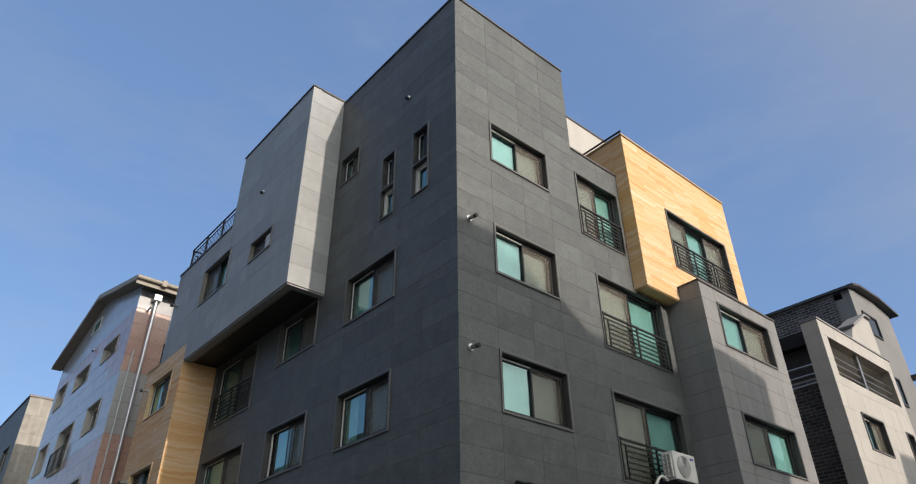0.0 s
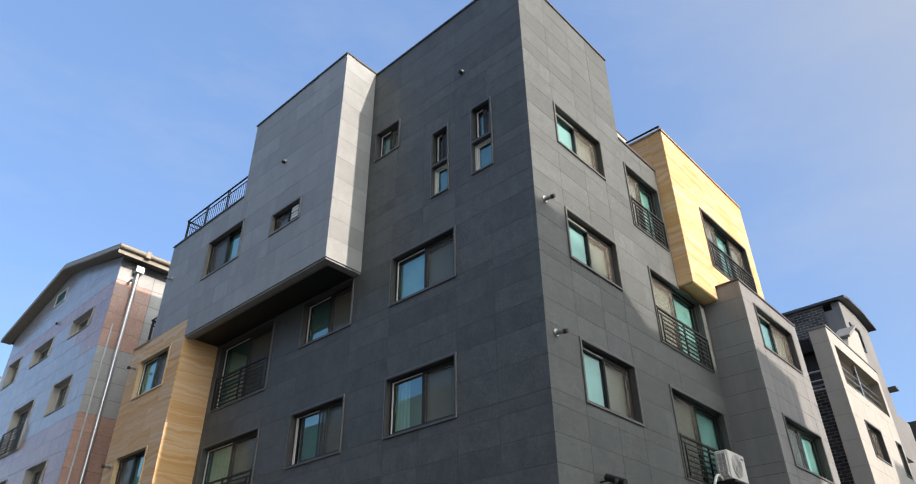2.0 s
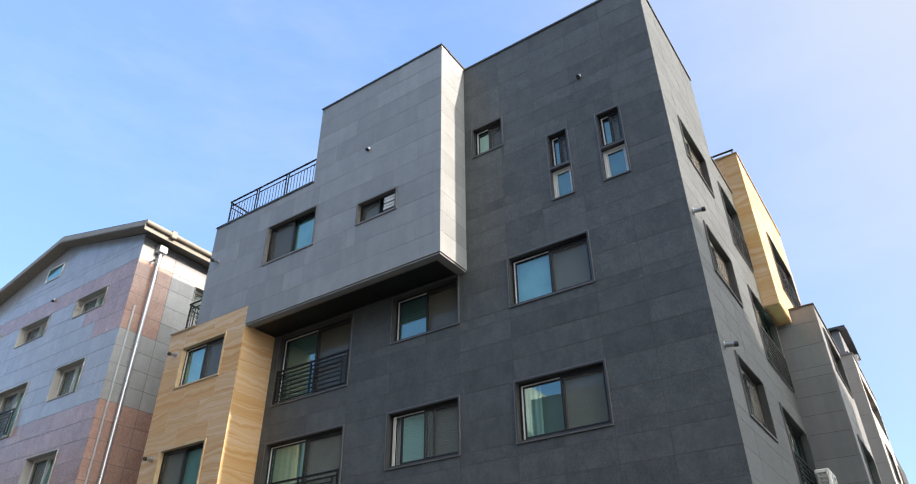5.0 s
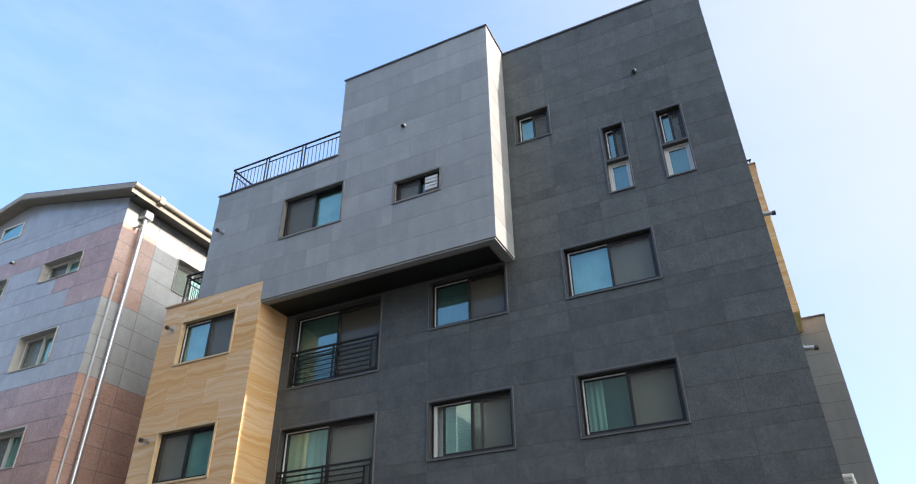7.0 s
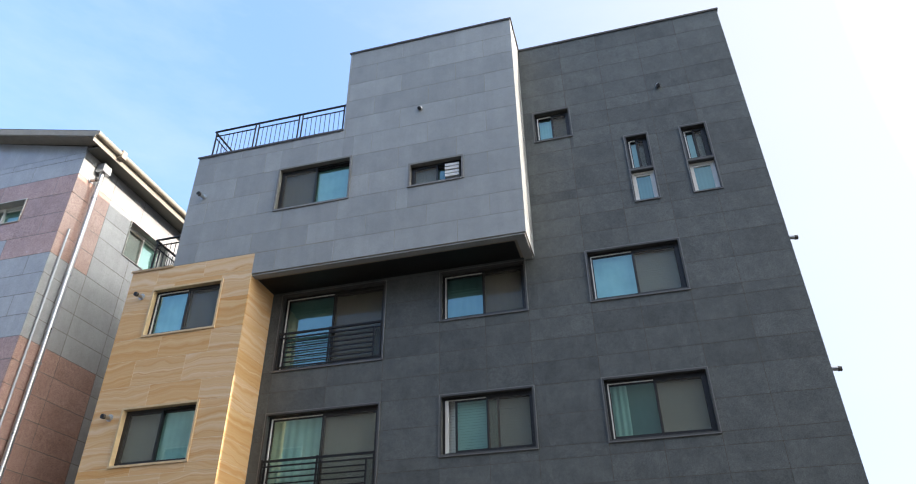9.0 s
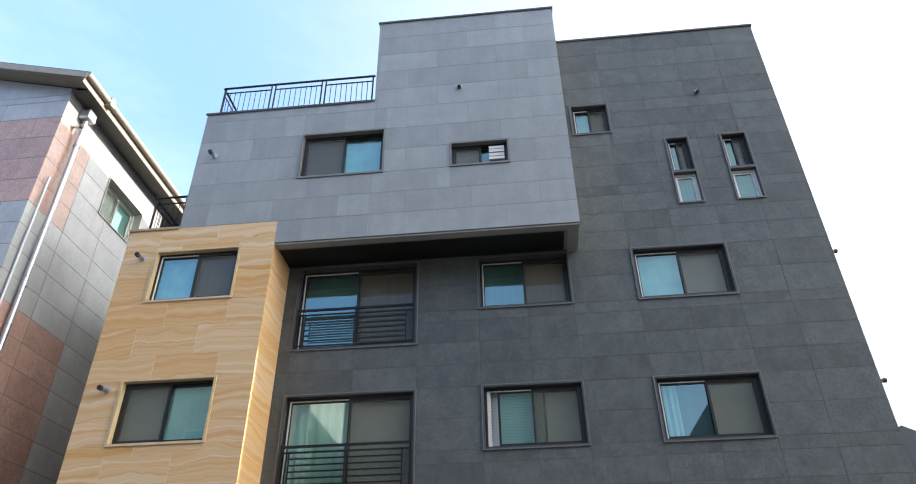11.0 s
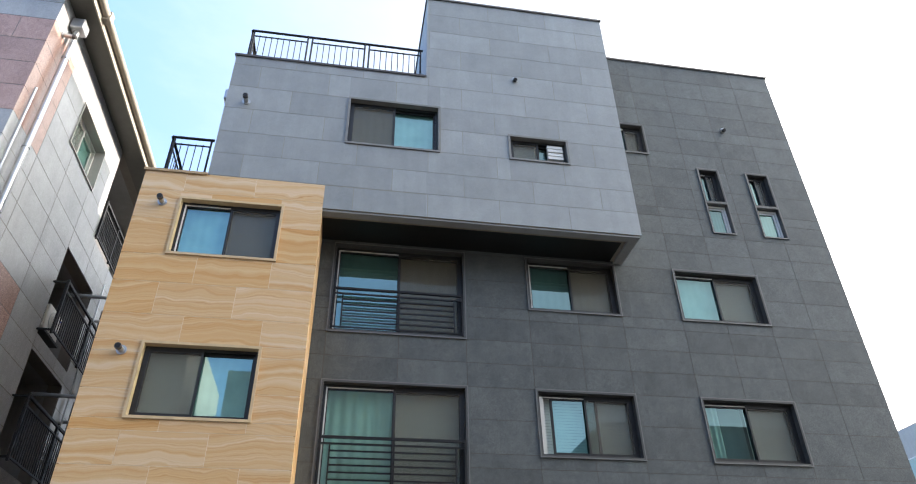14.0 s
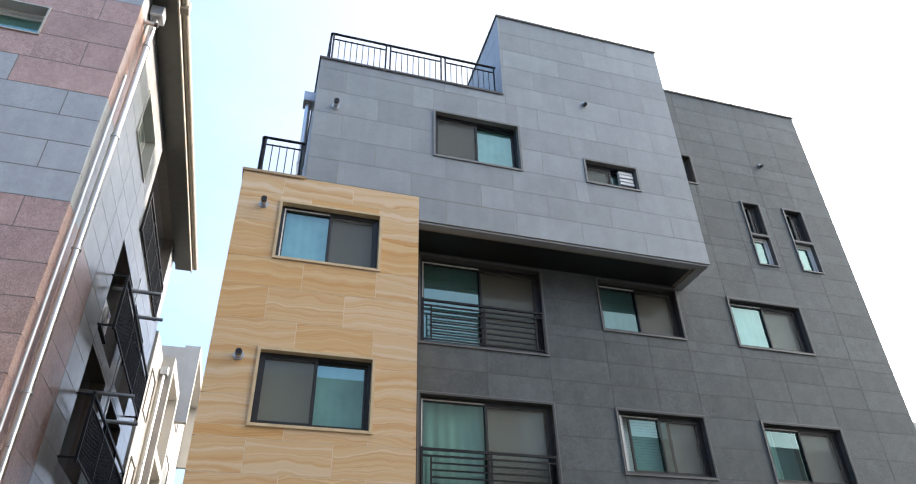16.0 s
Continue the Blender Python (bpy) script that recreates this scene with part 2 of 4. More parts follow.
TRIM = paint("stone_grey_casing", (0.17, 0.165, 0.152), 0.5, 0.0, 0.12)
COPING = paint("coping_metal", (0.075, 0.066, 0.06), 0.5, 0.3)
BLACK = paint("black_iron", (0.012, 0.012, 0.013), 0.5, 0.0, 0.12, 6.0, 0.3)
STEEL = paint("stainless_steel", (0.50, 0.50, 0.49), 0.3, 1.0, 0.06)
ZINC = paint("zinc_pipe", (0.42, 0.44, 0.46), 0.42, 0.8, 0.1)
PVC = paint("white_plastic", (0.60, 0.59, 0.55), 0.4, 0.0, 0.05)
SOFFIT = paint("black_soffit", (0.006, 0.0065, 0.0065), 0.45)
ROOF = paint("dark_sheet_roof", (0.05, 0.052, 0.055), 0.5, 0.3)
# EAVE darkened for the underside: its shade is put into the colour.
UNDEREAVE = paint("eave_underside_shade", (0.085, 0.083, 0.07), 0.6)
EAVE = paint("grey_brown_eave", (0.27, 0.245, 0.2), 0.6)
CLOTH = paint("pale_curtain", (0.58, 0.60, 0.58), 0.9, 0.0, 0.16, 1.6)
BLIND = paint("grey_blind", (0.55, 0.54, 0.50), 0.9, 0.0, 0.06, 3.0)
SHEER = paint("cream_curtain", (0.60, 0.585, 0.52), 0.9, 0.0, 0.1, 1.2)
HALF = "half drawn"
SLAT = paint("white_slats", (0.56, 0.56, 0.53), 0.6, 0.0, 0.05, 2.0)
TWILL = paint("grey_curtain", (0.24, 0.26, 0.25), 0.9, 0.0, 0.12, 1.5)
# Backing for dark sashes; the brown stands for the room behind the screen.
BROWN = paint("brown_pane_backing", (0.24, 0.205, 0.16), 0.9, 0.0, 0.08, 1.5)
# Dark colour stands for the dimness of the unlit rooms.
DIM = paint("unlit_room_tone", (0.085, 0.083, 0.078), 0.9)
TEAL = glass("teal_glass", (0.52, 0.75, 0.72), (0.66, 0.95, 0.93), 0.2)
CLEAR = glass("clear_glass", (0.83, 0.92, 0.87), (0.8, 0.95, 0.9), 0.11)
SCREEN = mesh_screen("insect_screen")
PANE = paint("dark_reflecting_pane", (0.02, 0.028, 0.034), 0.1, 0.0, 0.1)
ASPHALT = stone("asphalt", (0.045, 0.045, 0.047), (0.06, 0.06, 0.06), 0.85, 0.0, 60, 0.7, 0.3, 0.6)
REDTILE = paint("red_roof_tile", (0.42, 0.13, 0.06), 0.6)


# ---- building blocks ----
ORIGIN = {}          # world place of every object that has parts


def thing(name, at, label, category, group="", kind=""):
    ob = new(name)
    ob.location = at
    ORIGIN[ob.name] = Vector(at)
    return tagged(ob, label, category, group, kind)


def link(name, mesh, at, parent, label=""):
    ob = new(name, mesh)
    at = Vector(at)
    ORIGIN[ob.name] = at
    if parent:
        ob.parent = parent
        at = at - ORIGIN[parent.name]
    ob.location = at
    if label:
        ob["label"] = label
    return ob


def part(name, bm, mat, parent, label="", smooth=False):
    """One mesh object from a bmesh in world places, with its origin at the middle of its base."""
    lo = Vector([min(v.co[i] for v in bm.verts) for i in range(3)])
    hi = Vector([max(v.co[i] for v in bm.verts) for i in range(3)])
    at = Vector(((lo.x + hi.x) / 2, (lo.y + hi.y) / 2, lo.z))
    bmesh.ops.translate(bm, verts=bm.verts, vec=-at)
    mesh = bpy.data.meshes.new(name)
    bm.to_mesh(mesh)
    bm.free()
    mesh.materials.append(mat)
    if smooth:
        mesh.shade_smooth()
        mesh.set_sharp_from_angle(angle=radians(40))
    return link(name, mesh, at, parent, label)


def add_box(bm, a, b):
    lo = [min(p, q) for p, q in zip(a, b)]
    hi = [max(p, q) for p, q in zip(a, b)]
    v = [bm.verts.new((x, y, z)) for z in (lo[2], hi[2]) for y in (lo[1], hi[1]) for x in (lo[0], hi[0])]
    for f in ((0, 2, 3, 1), (4, 5, 7, 6), (0, 1, 5, 4), (2, 6, 7, 3), (0, 4, 6, 2), (1, 3, 7, 5)):
        bm.faces.new([v[i] for i in f])


def boxes(*pairs):
    bm = bmesh.new()
    for a, b in pairs:
        add_box(bm, a, b)
    return bm


def bevelled(a, b, w=0.01):
    bm = boxes((a, b))
    bmesh.ops.bevel(bm, geom=bm.edges[:], offset=w, segments=1, affect="EDGES")
    return bm


def add_tube(bm, a, b, r, n=12, r2=None):
    a, b = Vector(a), Vector(b)
    q = (b - a).to_track_quat("Z", "Y").to_matrix().to_4x4()
    bmesh.ops.create_cone(bm, cap_ends=True, segments=n, radius1=r, radius2=r if r2 is None else r2, depth=(b - a).length, matrix=Matrix.Translation((a + b) / 2) @ q)


def tube(a, b, r, n=12, r2=None):
    bm = bmesh.new()
    add_tube(bm, a, b, r, n, r2)
    return bm


def prism(outline, axis, lo, hi):
    """An outline of two coordinates drawn out along an axis (0: x, outline in y and z; 1: y, outline in x and z)."""
    bm = bmesh.new()
    def at(p, d):
        return (d, p[0], p[1]) if axis == 0 else (p[0], d, p[1])
    n = len(outline)
    u, w = [bm.verts.new(at(p, lo)) for p in outline], [bm.verts.new(at(p, hi)) for p in outline]
    bm.faces.new(u), bm.faces.new(w)
    for i in range(n):
        bm.faces.new((u[i], u[(i + 1) % n], w[(i + 1) % n], w[i]))
    bmesh.ops.recalc_face_normals(bm, faces=bm.faces)
    return bm


class Facade:
    """A plane of a house: along is 'y' (it looks to -x, or +x with face=1) or 'x' (it looks to -y). d counts outwards."""

    def __init__(self, along, at, face=-1):
        self.along, self.at, self.face = along, at, face

    def p(self, a, d, z):
        w = self.at + self.face * d
        return (w, a, z) if self.along == "y" else (a, w, z)

    def box(self, a0, a1, d0, d1, z0, z1):
        return self.p(a0, d0, z0), self.p(a1, d1, z1)


def minus(rects, hole):
    """Rectangles (a0, a1, z0, z1) without a hole."""
    out = []
    h0, h1, k0, k1 = hole
    for a0, a1, z0, z1 in rects:
        if h0 >= a1 or h1 <= a0 or k0 >= z1 or k1 <= z0:
            out.append((a0, a1, z0, z1))
            continue
        if a0 < h0:
            out.append((a0, h0, z0, z1))
        if a1 > h1:
            out.append((h1, a1, z0, z1))
        m0, m1 = max(a0, h0), min(a1, h1)
        if z0 < k0:
            out.append((m0, m1, z0, k0))
        if z1 > k1:
            out.append((m0, m1, k1, z1))
    return [r for r in out if r[1] - r[0] > 0.012 and r[3] - r[2] > 0.012]


TILES = []           # walls whose slabs are laid last


def wall(name, fac, parent, shapes, holes, joint, courses, seams, mat, thick=0.3, gap=0.005, slab=0.03, proud=0.003, pick=None, label=""):
    """A wall with real openings; its slabs follow later. shapes: rectangles (a0, a1, z0, z1); seams(i) gives the upright joints of course i."""
    bm, inset = bmesh.new(), 0.036
    lo, hi = min(s[0] for s in shapes), max(s[1] for s in shapes)
    for s in shapes:
        rects = [s]
        for h in holes:
            rects = minus(rects, h)
        for a0, a1, z0, z1 in rects:
            add_box(bm, *fac.box(a0 + inset * (a0 <= lo), a1 - inset * (a1 >= hi), -thick, -proud, z0, z1))
    ob = part(name, bm, joint, parent, label)
    TILES.append((ob, fac, shapes, holes, courses, seams, mat, gap, slab, pick))
    return ob


def lay_slabs():
    cache = {}
    for ob, fac, shapes, holes, courses, seams, mat, gap, slab, pick in TILES:
        cs = sorted(courses)
        for i, (z0, z1) in enumerate(zip(cs, cs[1:])):
            js = sorted(seams(i))
            for a0, a1 in zip(js, js[1:]):
                rects = []
                for s in shapes:
                    b = (max(a0, s[0]), min(a1, s[1]), max(z0, s[2]), min(z1, s[3]))
                    if b[1] - b[0] > 0.02 and b[3] - b[2] > 0.02:
                        rects.append((b[0] + gap * (b[0] > s[0] + 1e-4), b[1] - gap * (b[1] < s[1] - 1e-4), b[2] + gap, b[3] - gap))
                for h in holes:
                    rects = minus(rects, h)
                for r in rects:
                    w, h = r[1] - r[0], r[3] - r[2]
                    if w < 0.015 or h < 0.015:
                        continue
                    m = pick((a0 + a1) / 2, (z0 + z1) / 2) if pick else mat
                    key = (m.name, fac.along, fac.face, slab, round(w, 3), round(h, 3))
                    if key not in cache:
                        bm = boxes(Facade(fac.along, 0.0, fac.face).box(0, w, -slab, 0, 0, h))
                        cache[key] = bpy.data.meshes.new("slab")
                        bm.to_mesh(cache[key])
                        bm.free()
                        cache[key].materials.append(m)
                    link("slab", cache[key], fac.p(r[0], 0, r[2]), ob)


def brickwork(name, fac, a0, a1, z0, z1, parent, label, size=(0.21, 0.07), joint=0.016):
    """Running-bond bricks, proud of their mortar, joined as stuff."""
    bm, z, k = bmesh.new(), z0, 0
    while z + size[1] <= z1:
        a = a0 - (k % 2) * size[0] / 2
        while a < a1:
            p, q = max(a, a0), min(a + size[0] - joint, a1)
            if q - p > 0.04:
                add_box(bm, *fac.box(p, q, -0.02, 0.012 + 0.004 * ((k * 7 + int(a * 31)) % 3), z, z + size[1] - joint))
            a += size[0]
        z += size[1]
        k += 1
    return tagged(part(name, bm, BRICKS, parent, label), kind="stuff")


def bond(edges, length, starts):
    """Running bond: upright joints every length, begun at a different place in each course."""
    def seams(i):
        s = starts[i % len(starts)]
        n0, n1 = math.ceil((edges[0] + 0.12 - s) / length), math.floor((edges[1] - 0.12 - s) / length)
        return [edges[0], edges[1]] + [s + k * length for k in range(n0, n1 + 1)]
    return seams


def sheet(fac, a0, a1, d, z0, z1):
    """A thin upright sheet in the plane of a facade."""
    bm = bmesh.new()
    bm.faces.new([bm.verts.new(fac.p(a, d, z)) for a, z in ((a0, z0), (a1, z0), (a1, z1), (a0, z1))])
    return bm


def ring(fac, a0, a1, z0, z1, d0, d1, w, e=0.0):
    """Four bars round an opening."""
    return boxes(fac.box(a0, a1, d0, d1, z0, z0 + w), fac.box(a0, a1, d0, d1, z1 - w, z1),
                 fac.box(a0, a0 + w, d0, d1, z0 + w, z1 - w), fac.box(a1 - w, a1, d0, d1, z0 + w, z1 - w))


def curtain(fac, a0, a1, z0, z1, d, deep=0.03, n=26):
    bm = bmesh.new()
    lo, hi = [], []
    for i in range(n + 1):
        a = a0 + (a1 - a0) * i / n
        w = d + deep * (math.sin(i * 0.9 + a0) + 0.6 * math.sin(i * 0.37 + a0 * 3))
        lo.append(bm.verts.new(fac.p(a, w, z0)))
        hi.append(bm.verts.new(fac.p(a, w, z1)))
    for i in range(n):
        bm.faces.new((lo[i], lo[i + 1], hi[i + 1], hi[i]))
    return bm


def slatted(fac, a0, a1, z0, z1, d, pitch=0.055):
    """A lowered blind of level slats that tilt alike."""
    bm = bmesh.new()
    n = max(2, int((z1 - z0) / pitch))
    for k in range(n):
        z = z1 - pitch * k
        bm.faces.new([bm.verts.new(fac.p(a, d + o, y)) for a, o, y in ((a0, 0.0, z), (a1, 0.0, z), (a1, 0.006, z - pitch * 0.985), (a0, 0.006, z - pitch * 0.985))])
    return bm


def window(fac, parent, a0, a1, z0, z1, sashes=2, screen=(1,), casing=CASING, hang=(CLOTH, BLIND), cover=1.0, label="", trim=0.045, deep=0.10, frame_mat=FRAME, left_hi=True, tint=None, ajar=0.0):
    """A sliding window in its opening: casing, frame, sashes with panes, insect screen, curtains behind.
    The sashes count from the viewer's left; left_hi tells that a grows to the viewer's left. hang: what hangs behind each sash, None for nothing.
    ajar: how far the first sash is slid open."""
    win = part("window", ring(fac, a0, a1, z0, z1, -deep - 0.03, 0.028, trim), casing, parent, label or "dark aluminium sliding window with tinted panes")
    if casing is CASING:
        part("casing_edge", ring(fac, a0 - 0.004, a1 + 0.004, z0 - 0.004, z1 + 0.004, 0.0, 0.034, 0.017), LIP, win, "pale edge of the casing")
    b0, b1, y0, y1 = a0 + trim, a1 - trim, z0 + trim, z1 - trim
    part("frame", ring(fac, b0, b1, y0, y1, -deep - 0.10, -deep, 0.05), frame_mat, win)
    c0, c1, w0, w1 = b0 + 0.05, b1 - 0.05, y0 + 0.05, y1 - 0.05
    step, sgn = (c1 - c0) / sashes, -1 if left_hi else 1
    for k in range(sashes):
        i = sashes - 1 - k if left_hi else k
        s0, s1 = c0 + step * i - 0.025, c0 + step * (i + 1) + 0.025
        slide = ajar * sgn if k == 0 else 0.0
        p0, p1 = max(s0, c0) + slide, min(s1, c1) + slide
        back = deep + 0.025 + 0.04 * (k % 2)
        part("sash", ring(fac, p0, p1, w0, w1, -back - 0.035, -back, 0.042), frame_mat, win)
        part("pane", sheet(fac, p0 + 0.04, p1 - 0.04, -back - 0.018, w0 + 0.04, w1 - 0.04), tint or (CLEAR if k in screen else TEAL), win)
        if k in screen:
            part("insect_screen", sheet(fac, max(s0, c0) + 0.01, min(s1, c1) - 0.01, -deep - 0.011, w0 + 0.01, w1 - 0.01), SCREEN, win, "grey insect screen")
            part("screen_frame", ring(fac, max(s0, c0), min(s1, c1), w0, w1, -deep - 0.009, -deep + 0.004, 0.034), frame_mat, win)
        cloth, low = hang[k % len(hang)], w0 + (1 - cover) * (w1 - w0)
        if cloth is SLAT:
            part("blind", slatted(fac, s0 + 0.01, s1 - 0.01, low - 0.1, w1 + 0.1, -deep - 0.15), SLAT, win, "lowered blind of pale level slats")
        elif cloth is HALF:
            turn = s1 - 0.4 * (s1 - s0) if left_hi else s0 + 0.4 * (s1 - s0)
            part("curtain", curtain(fac, *((turn, s1) if left_hi else (s0, turn)), low - 0.1, w1 + 0.2, -deep - 0.16, 0.014, 24), SHEER, win, "pale curtain drawn half aside", True)
            part("back_curtain", curtain(fac, s0, s1, low - 0.1, w1 + 0.2, -deep - 0.3, 0.002, 24), TWILL, win, "grey curtain", True)
        elif cloth is SHEER:
            part("curtain", curtain(fac, s0 + 0.01, s1 - 0.01, low - 0.1, w1 + 0.2, -deep - 0.2, 0.016, 44), SHEER, win, "drawn curtain, or sheet coloured as the dim room in deep folds", True)
        elif cloth:
            part("curtain", curtain(fac, s0 + 0.01, s1 - 0.01, low, w1 + 0.2, -deep - 0.135, 0.001 if cloth is BLIND else 0.0015, 40), cloth, win, "drawn pale blind" if cloth is BLIND else "drawn curtain, or sheet coloured as the dim room", True)
    e, edge = c1 if left_hi else c0, 0.07 if ajar else 0.024
    if frame_mat is FRAME and sashes == 2:
        part("inner_edge", boxes(fac.box(e, e + sgn * edge, -deep - 0.02, -deep + 0.002, w0, w1), fac.box(e + sgn * edge, e + sgn * step, -deep - 0.02, -deep + 0.002, w1 - 0.016, w1)), PVC, win, "white sash edge")
    # Box in DIM: the room's darkness is in its colour.
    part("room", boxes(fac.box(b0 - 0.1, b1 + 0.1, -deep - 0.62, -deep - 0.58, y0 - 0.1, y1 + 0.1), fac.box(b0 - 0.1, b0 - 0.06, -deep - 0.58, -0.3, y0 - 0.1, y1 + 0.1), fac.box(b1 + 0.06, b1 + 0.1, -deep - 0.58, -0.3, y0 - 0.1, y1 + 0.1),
                       fac.box(b0 - 0.06, b1 + 0.06, -deep - 0.58, -0.3, y1 + 0.06, y1 + 0.1), fac.box(b0 - 0.06, b1 + 0.06, -deep - 0.58, -0.3, y0 - 0.1, y0 - 0.06)), DIM, win, "closed box coloured dark as an unlit room")
    return win


def bar(name, a, b, parent, w=0.022, mat=None):
    """A straight bar of square section between two places."""
    a, b = Vector(a), Vector(b)
    lo = Vector([min(p, q) - w / 2 for p, q in zip(a, b)])
    hi = Vector([max(p, q) + w / 2 for p, q in zip(a, b)])
    return part(name, boxes((lo, hi)), mat or BLACK, parent)


def guard(fac, parent, a0, a1, z0, z1, panels=2, d=0.03, label="black iron guard rail of level bars"):
    """A window guard: rails, posts and stepped level bars in each panel."""
    rail = part("guard_rail", boxes(fac.box(a0, a1, d - 0.022, d + 0.022, z1 - 0.042, z1)), BLACK, parent, label)
    bar("lower_rail", fac.p(a0, d, z0 + 0.02), fac.p(a1, d, z0 + 0.02), rail, 0.026)
    bar("upper_bar", fac.p(a0, d, z1 - 0.13), fac.p(a1, d, z1 - 0.13), rail, 0.028)
    step = (a1 - a0) / panels
    for i in range(panels + 1):
        bar("post", fac.p(a0 + step * i, d, z0), fac.p(a0 + step * i, d, z1), rail, 0.034)
    for i in range(panels):
        s0, s1 = a0 + step * i + 0.03, a0 + step * (i + 1) - 0.03
        inner = s0 + 0.13 if i % 2 == 0 else s1 - 0.13
        bar("upright", fac.p(inner, d, z0 + 0.02), fac.p(inner, d, z1 - 0.13), rail, 0.026)
        for k in range(1, 6):
            z = z0 + 0.02 + (z1 - 0.15 - z0) * k / 6
            bar("level_bar", fac.p(inner if i % 2 == 0 else s0, d, z), fac.p(s1 if i % 2 == 0 else inner, d, z), rail, 0.024)
    return rail


def vent(fac, parent, a, z, reach=0.22, r=0.046, drop=0.03):
    """A steel flue with flange and dark capped end."""
    pipe = part("vent_pipe", tube(fac.p(a, 0, z), fac.p(a, reach, z - drop), r, 16), STEEL, parent, "stainless steel flue pipe", True)
    part("flange", tube(fac.p(a, -0.002, z), fac.p(a, 0.02, z), r * 1.7, 18), ZINC, pipe, smooth=True)
    part("cap", tube(fac.p(a, reach - 0.05, z - drop + 0.005), fac.p(a, reach + 0.012, z - drop), r * 1.12, 16), COPING, pipe, smooth=True)
    part("mouth", tube(fac.p(a, reach + 0.01, z - drop), fac.p(a, reach + 0.016, z - drop), r * 0.85, 16), BLACK, pipe)
    return pipe


def dome(fac, parent, a, z):
    bm = bmesh.new()
    bmesh.ops.create_uvsphere(bm, u_segments=18, v_segments=10, radius=0.06, matrix=Matrix.Translation(fac.p(a, 0.02, z)))
    cap = part("vent_hood", bm, STEEL, parent, "round steel vent hood", True)
    part("mouth", tube(fac.p(a, 0.05, z - 0.035), fac.p(a, 0.098, z - 0.055), 0.045, 14), BLACK, cap)
    return cap


def railing(name, run, z, parent_label, base=0.0, group=""):
    """A roof railing along a run of corners: paired posts, handrail, lower rail and upright balusters. run: list of (x, y, panels to the next)."""
    x0, y0, _ = run[0]
    top = thing(name, (x0, y0, z), parent_label, "railing", group)
    h = 0.97
    for (xa, ya, n), (xb, yb, _) in zip(run, run[1:]):
        a, b = Vector((xa, ya, 0)), Vector((xb, yb, 0))
        part("handrail", tube(a + Vector((0, 0, z + h)), b + Vector((0, 0, z + h)), 0.028, 10), BLACK, top, smooth=True)
        way = (b - a).normalized()
        for i in range(n):
            p, q = a + (b - a) * i / n + way * 0.05, a + (b - a) * (i + 1) / n - way * 0.05
            for e in (p, q):
                part("post", tube(e + Vector((0, 0, z)), e + Vector((0, 0, z + h)), 0.02, 8), BLACK, top, smooth=True)
            part("lower_rail", tube(p + Vector((0, 0, z + h - 0.17)), q + Vector((0, 0, z + h - 0.17)), 0.016, 8), BLACK, top, smooth=True)
            part("foot_rail", tube(p + Vector((0, 0, z + 0.07)), q + Vector((0, 0, z + 0.07)), 0.016, 8), BLACK, top, smooth=True)
            m = max(2, round((q - p).length / 0.135))
            for k in range(1, m):
                e = p + (q - p) * k / m
                part("baluster", tube(e + Vector((0, 0, z + 0.07)), e + Vector((0, 0, z + h - 0.14)), 0.009, 6), BLACK, top)
    return top


def downpipe(parent, x, y, z0, z1, r, mat, fac_d, label, hopper=True):
    pipe = part("downpipe", tube((x, y, z0), (x, y, z1), r, 14), mat, parent, label, True)
    z = z0 + 1.2
    while z < z1 - 0.4:
        part("bracket", tube((x, y, z), (x, y, z + 0.04), r * 1.25, 14), ZINC, pipe)
        z += 2.4
    if hopper:
        part("hopper", bevelled((x - 0.15, y - 0.15, z1), (x + 0.15, y + 0.11, z1 + 0.27), 0.015), ZINC, pipe, "dull metal rainwater hopper")
    return pipe


# ---- ground ----
GROUND = 0.4
tagged(part("ground", boxes(((-600, -600, GROUND - 0.5), (600, 600, GROUND))), ASPHALT, None), "grey asphalt street and ground between the houses", "ground", kind="structure")

# ---- the apartment house ----
XL, XB, YR, YW, YC = 7.545, 6.50, 8.645, 8.245, 7.645
X_END, Y_END, TOP = 18.6, 23.2, 16.63
house = thing("apartment_building", (13, 15, GROUND), "five-storey apartment house clad in dark, grey and ochre stone slabs", "building")
west, south, box_west, box_south = Facade("y", XL), Facade("x", YR), Facade("y", XB), Facade("x", 13.73)
wood_south, wood_west, cube_south, cube_west = Facade("x", YW), Facade("y", 13.38), Facade("x", YC), Facade("y", 14.77)
sand_south, north_side, box_north = Facade("x", 19.98), Facade("x", Y_END, 1), Facade("x", 22.12, 1)

FLOORS = [13.0, 10.12, 7.27, 4.42]
COURSES = [GROUND, 1.0, 1.55] + sorted(t - k for t in FLOORS[1:] for k in (0, 0.6, 1.2, 1.44, 1.91, 2.38)) + [10.6, 11.07, 11.55, 11.8, 12.4, 13.0, 13.5, 14.0, 14.35, 14.88, 15.46, 16.05, TOP]
COURSES = sorted(set(round(c, 3) for c in COURSES))

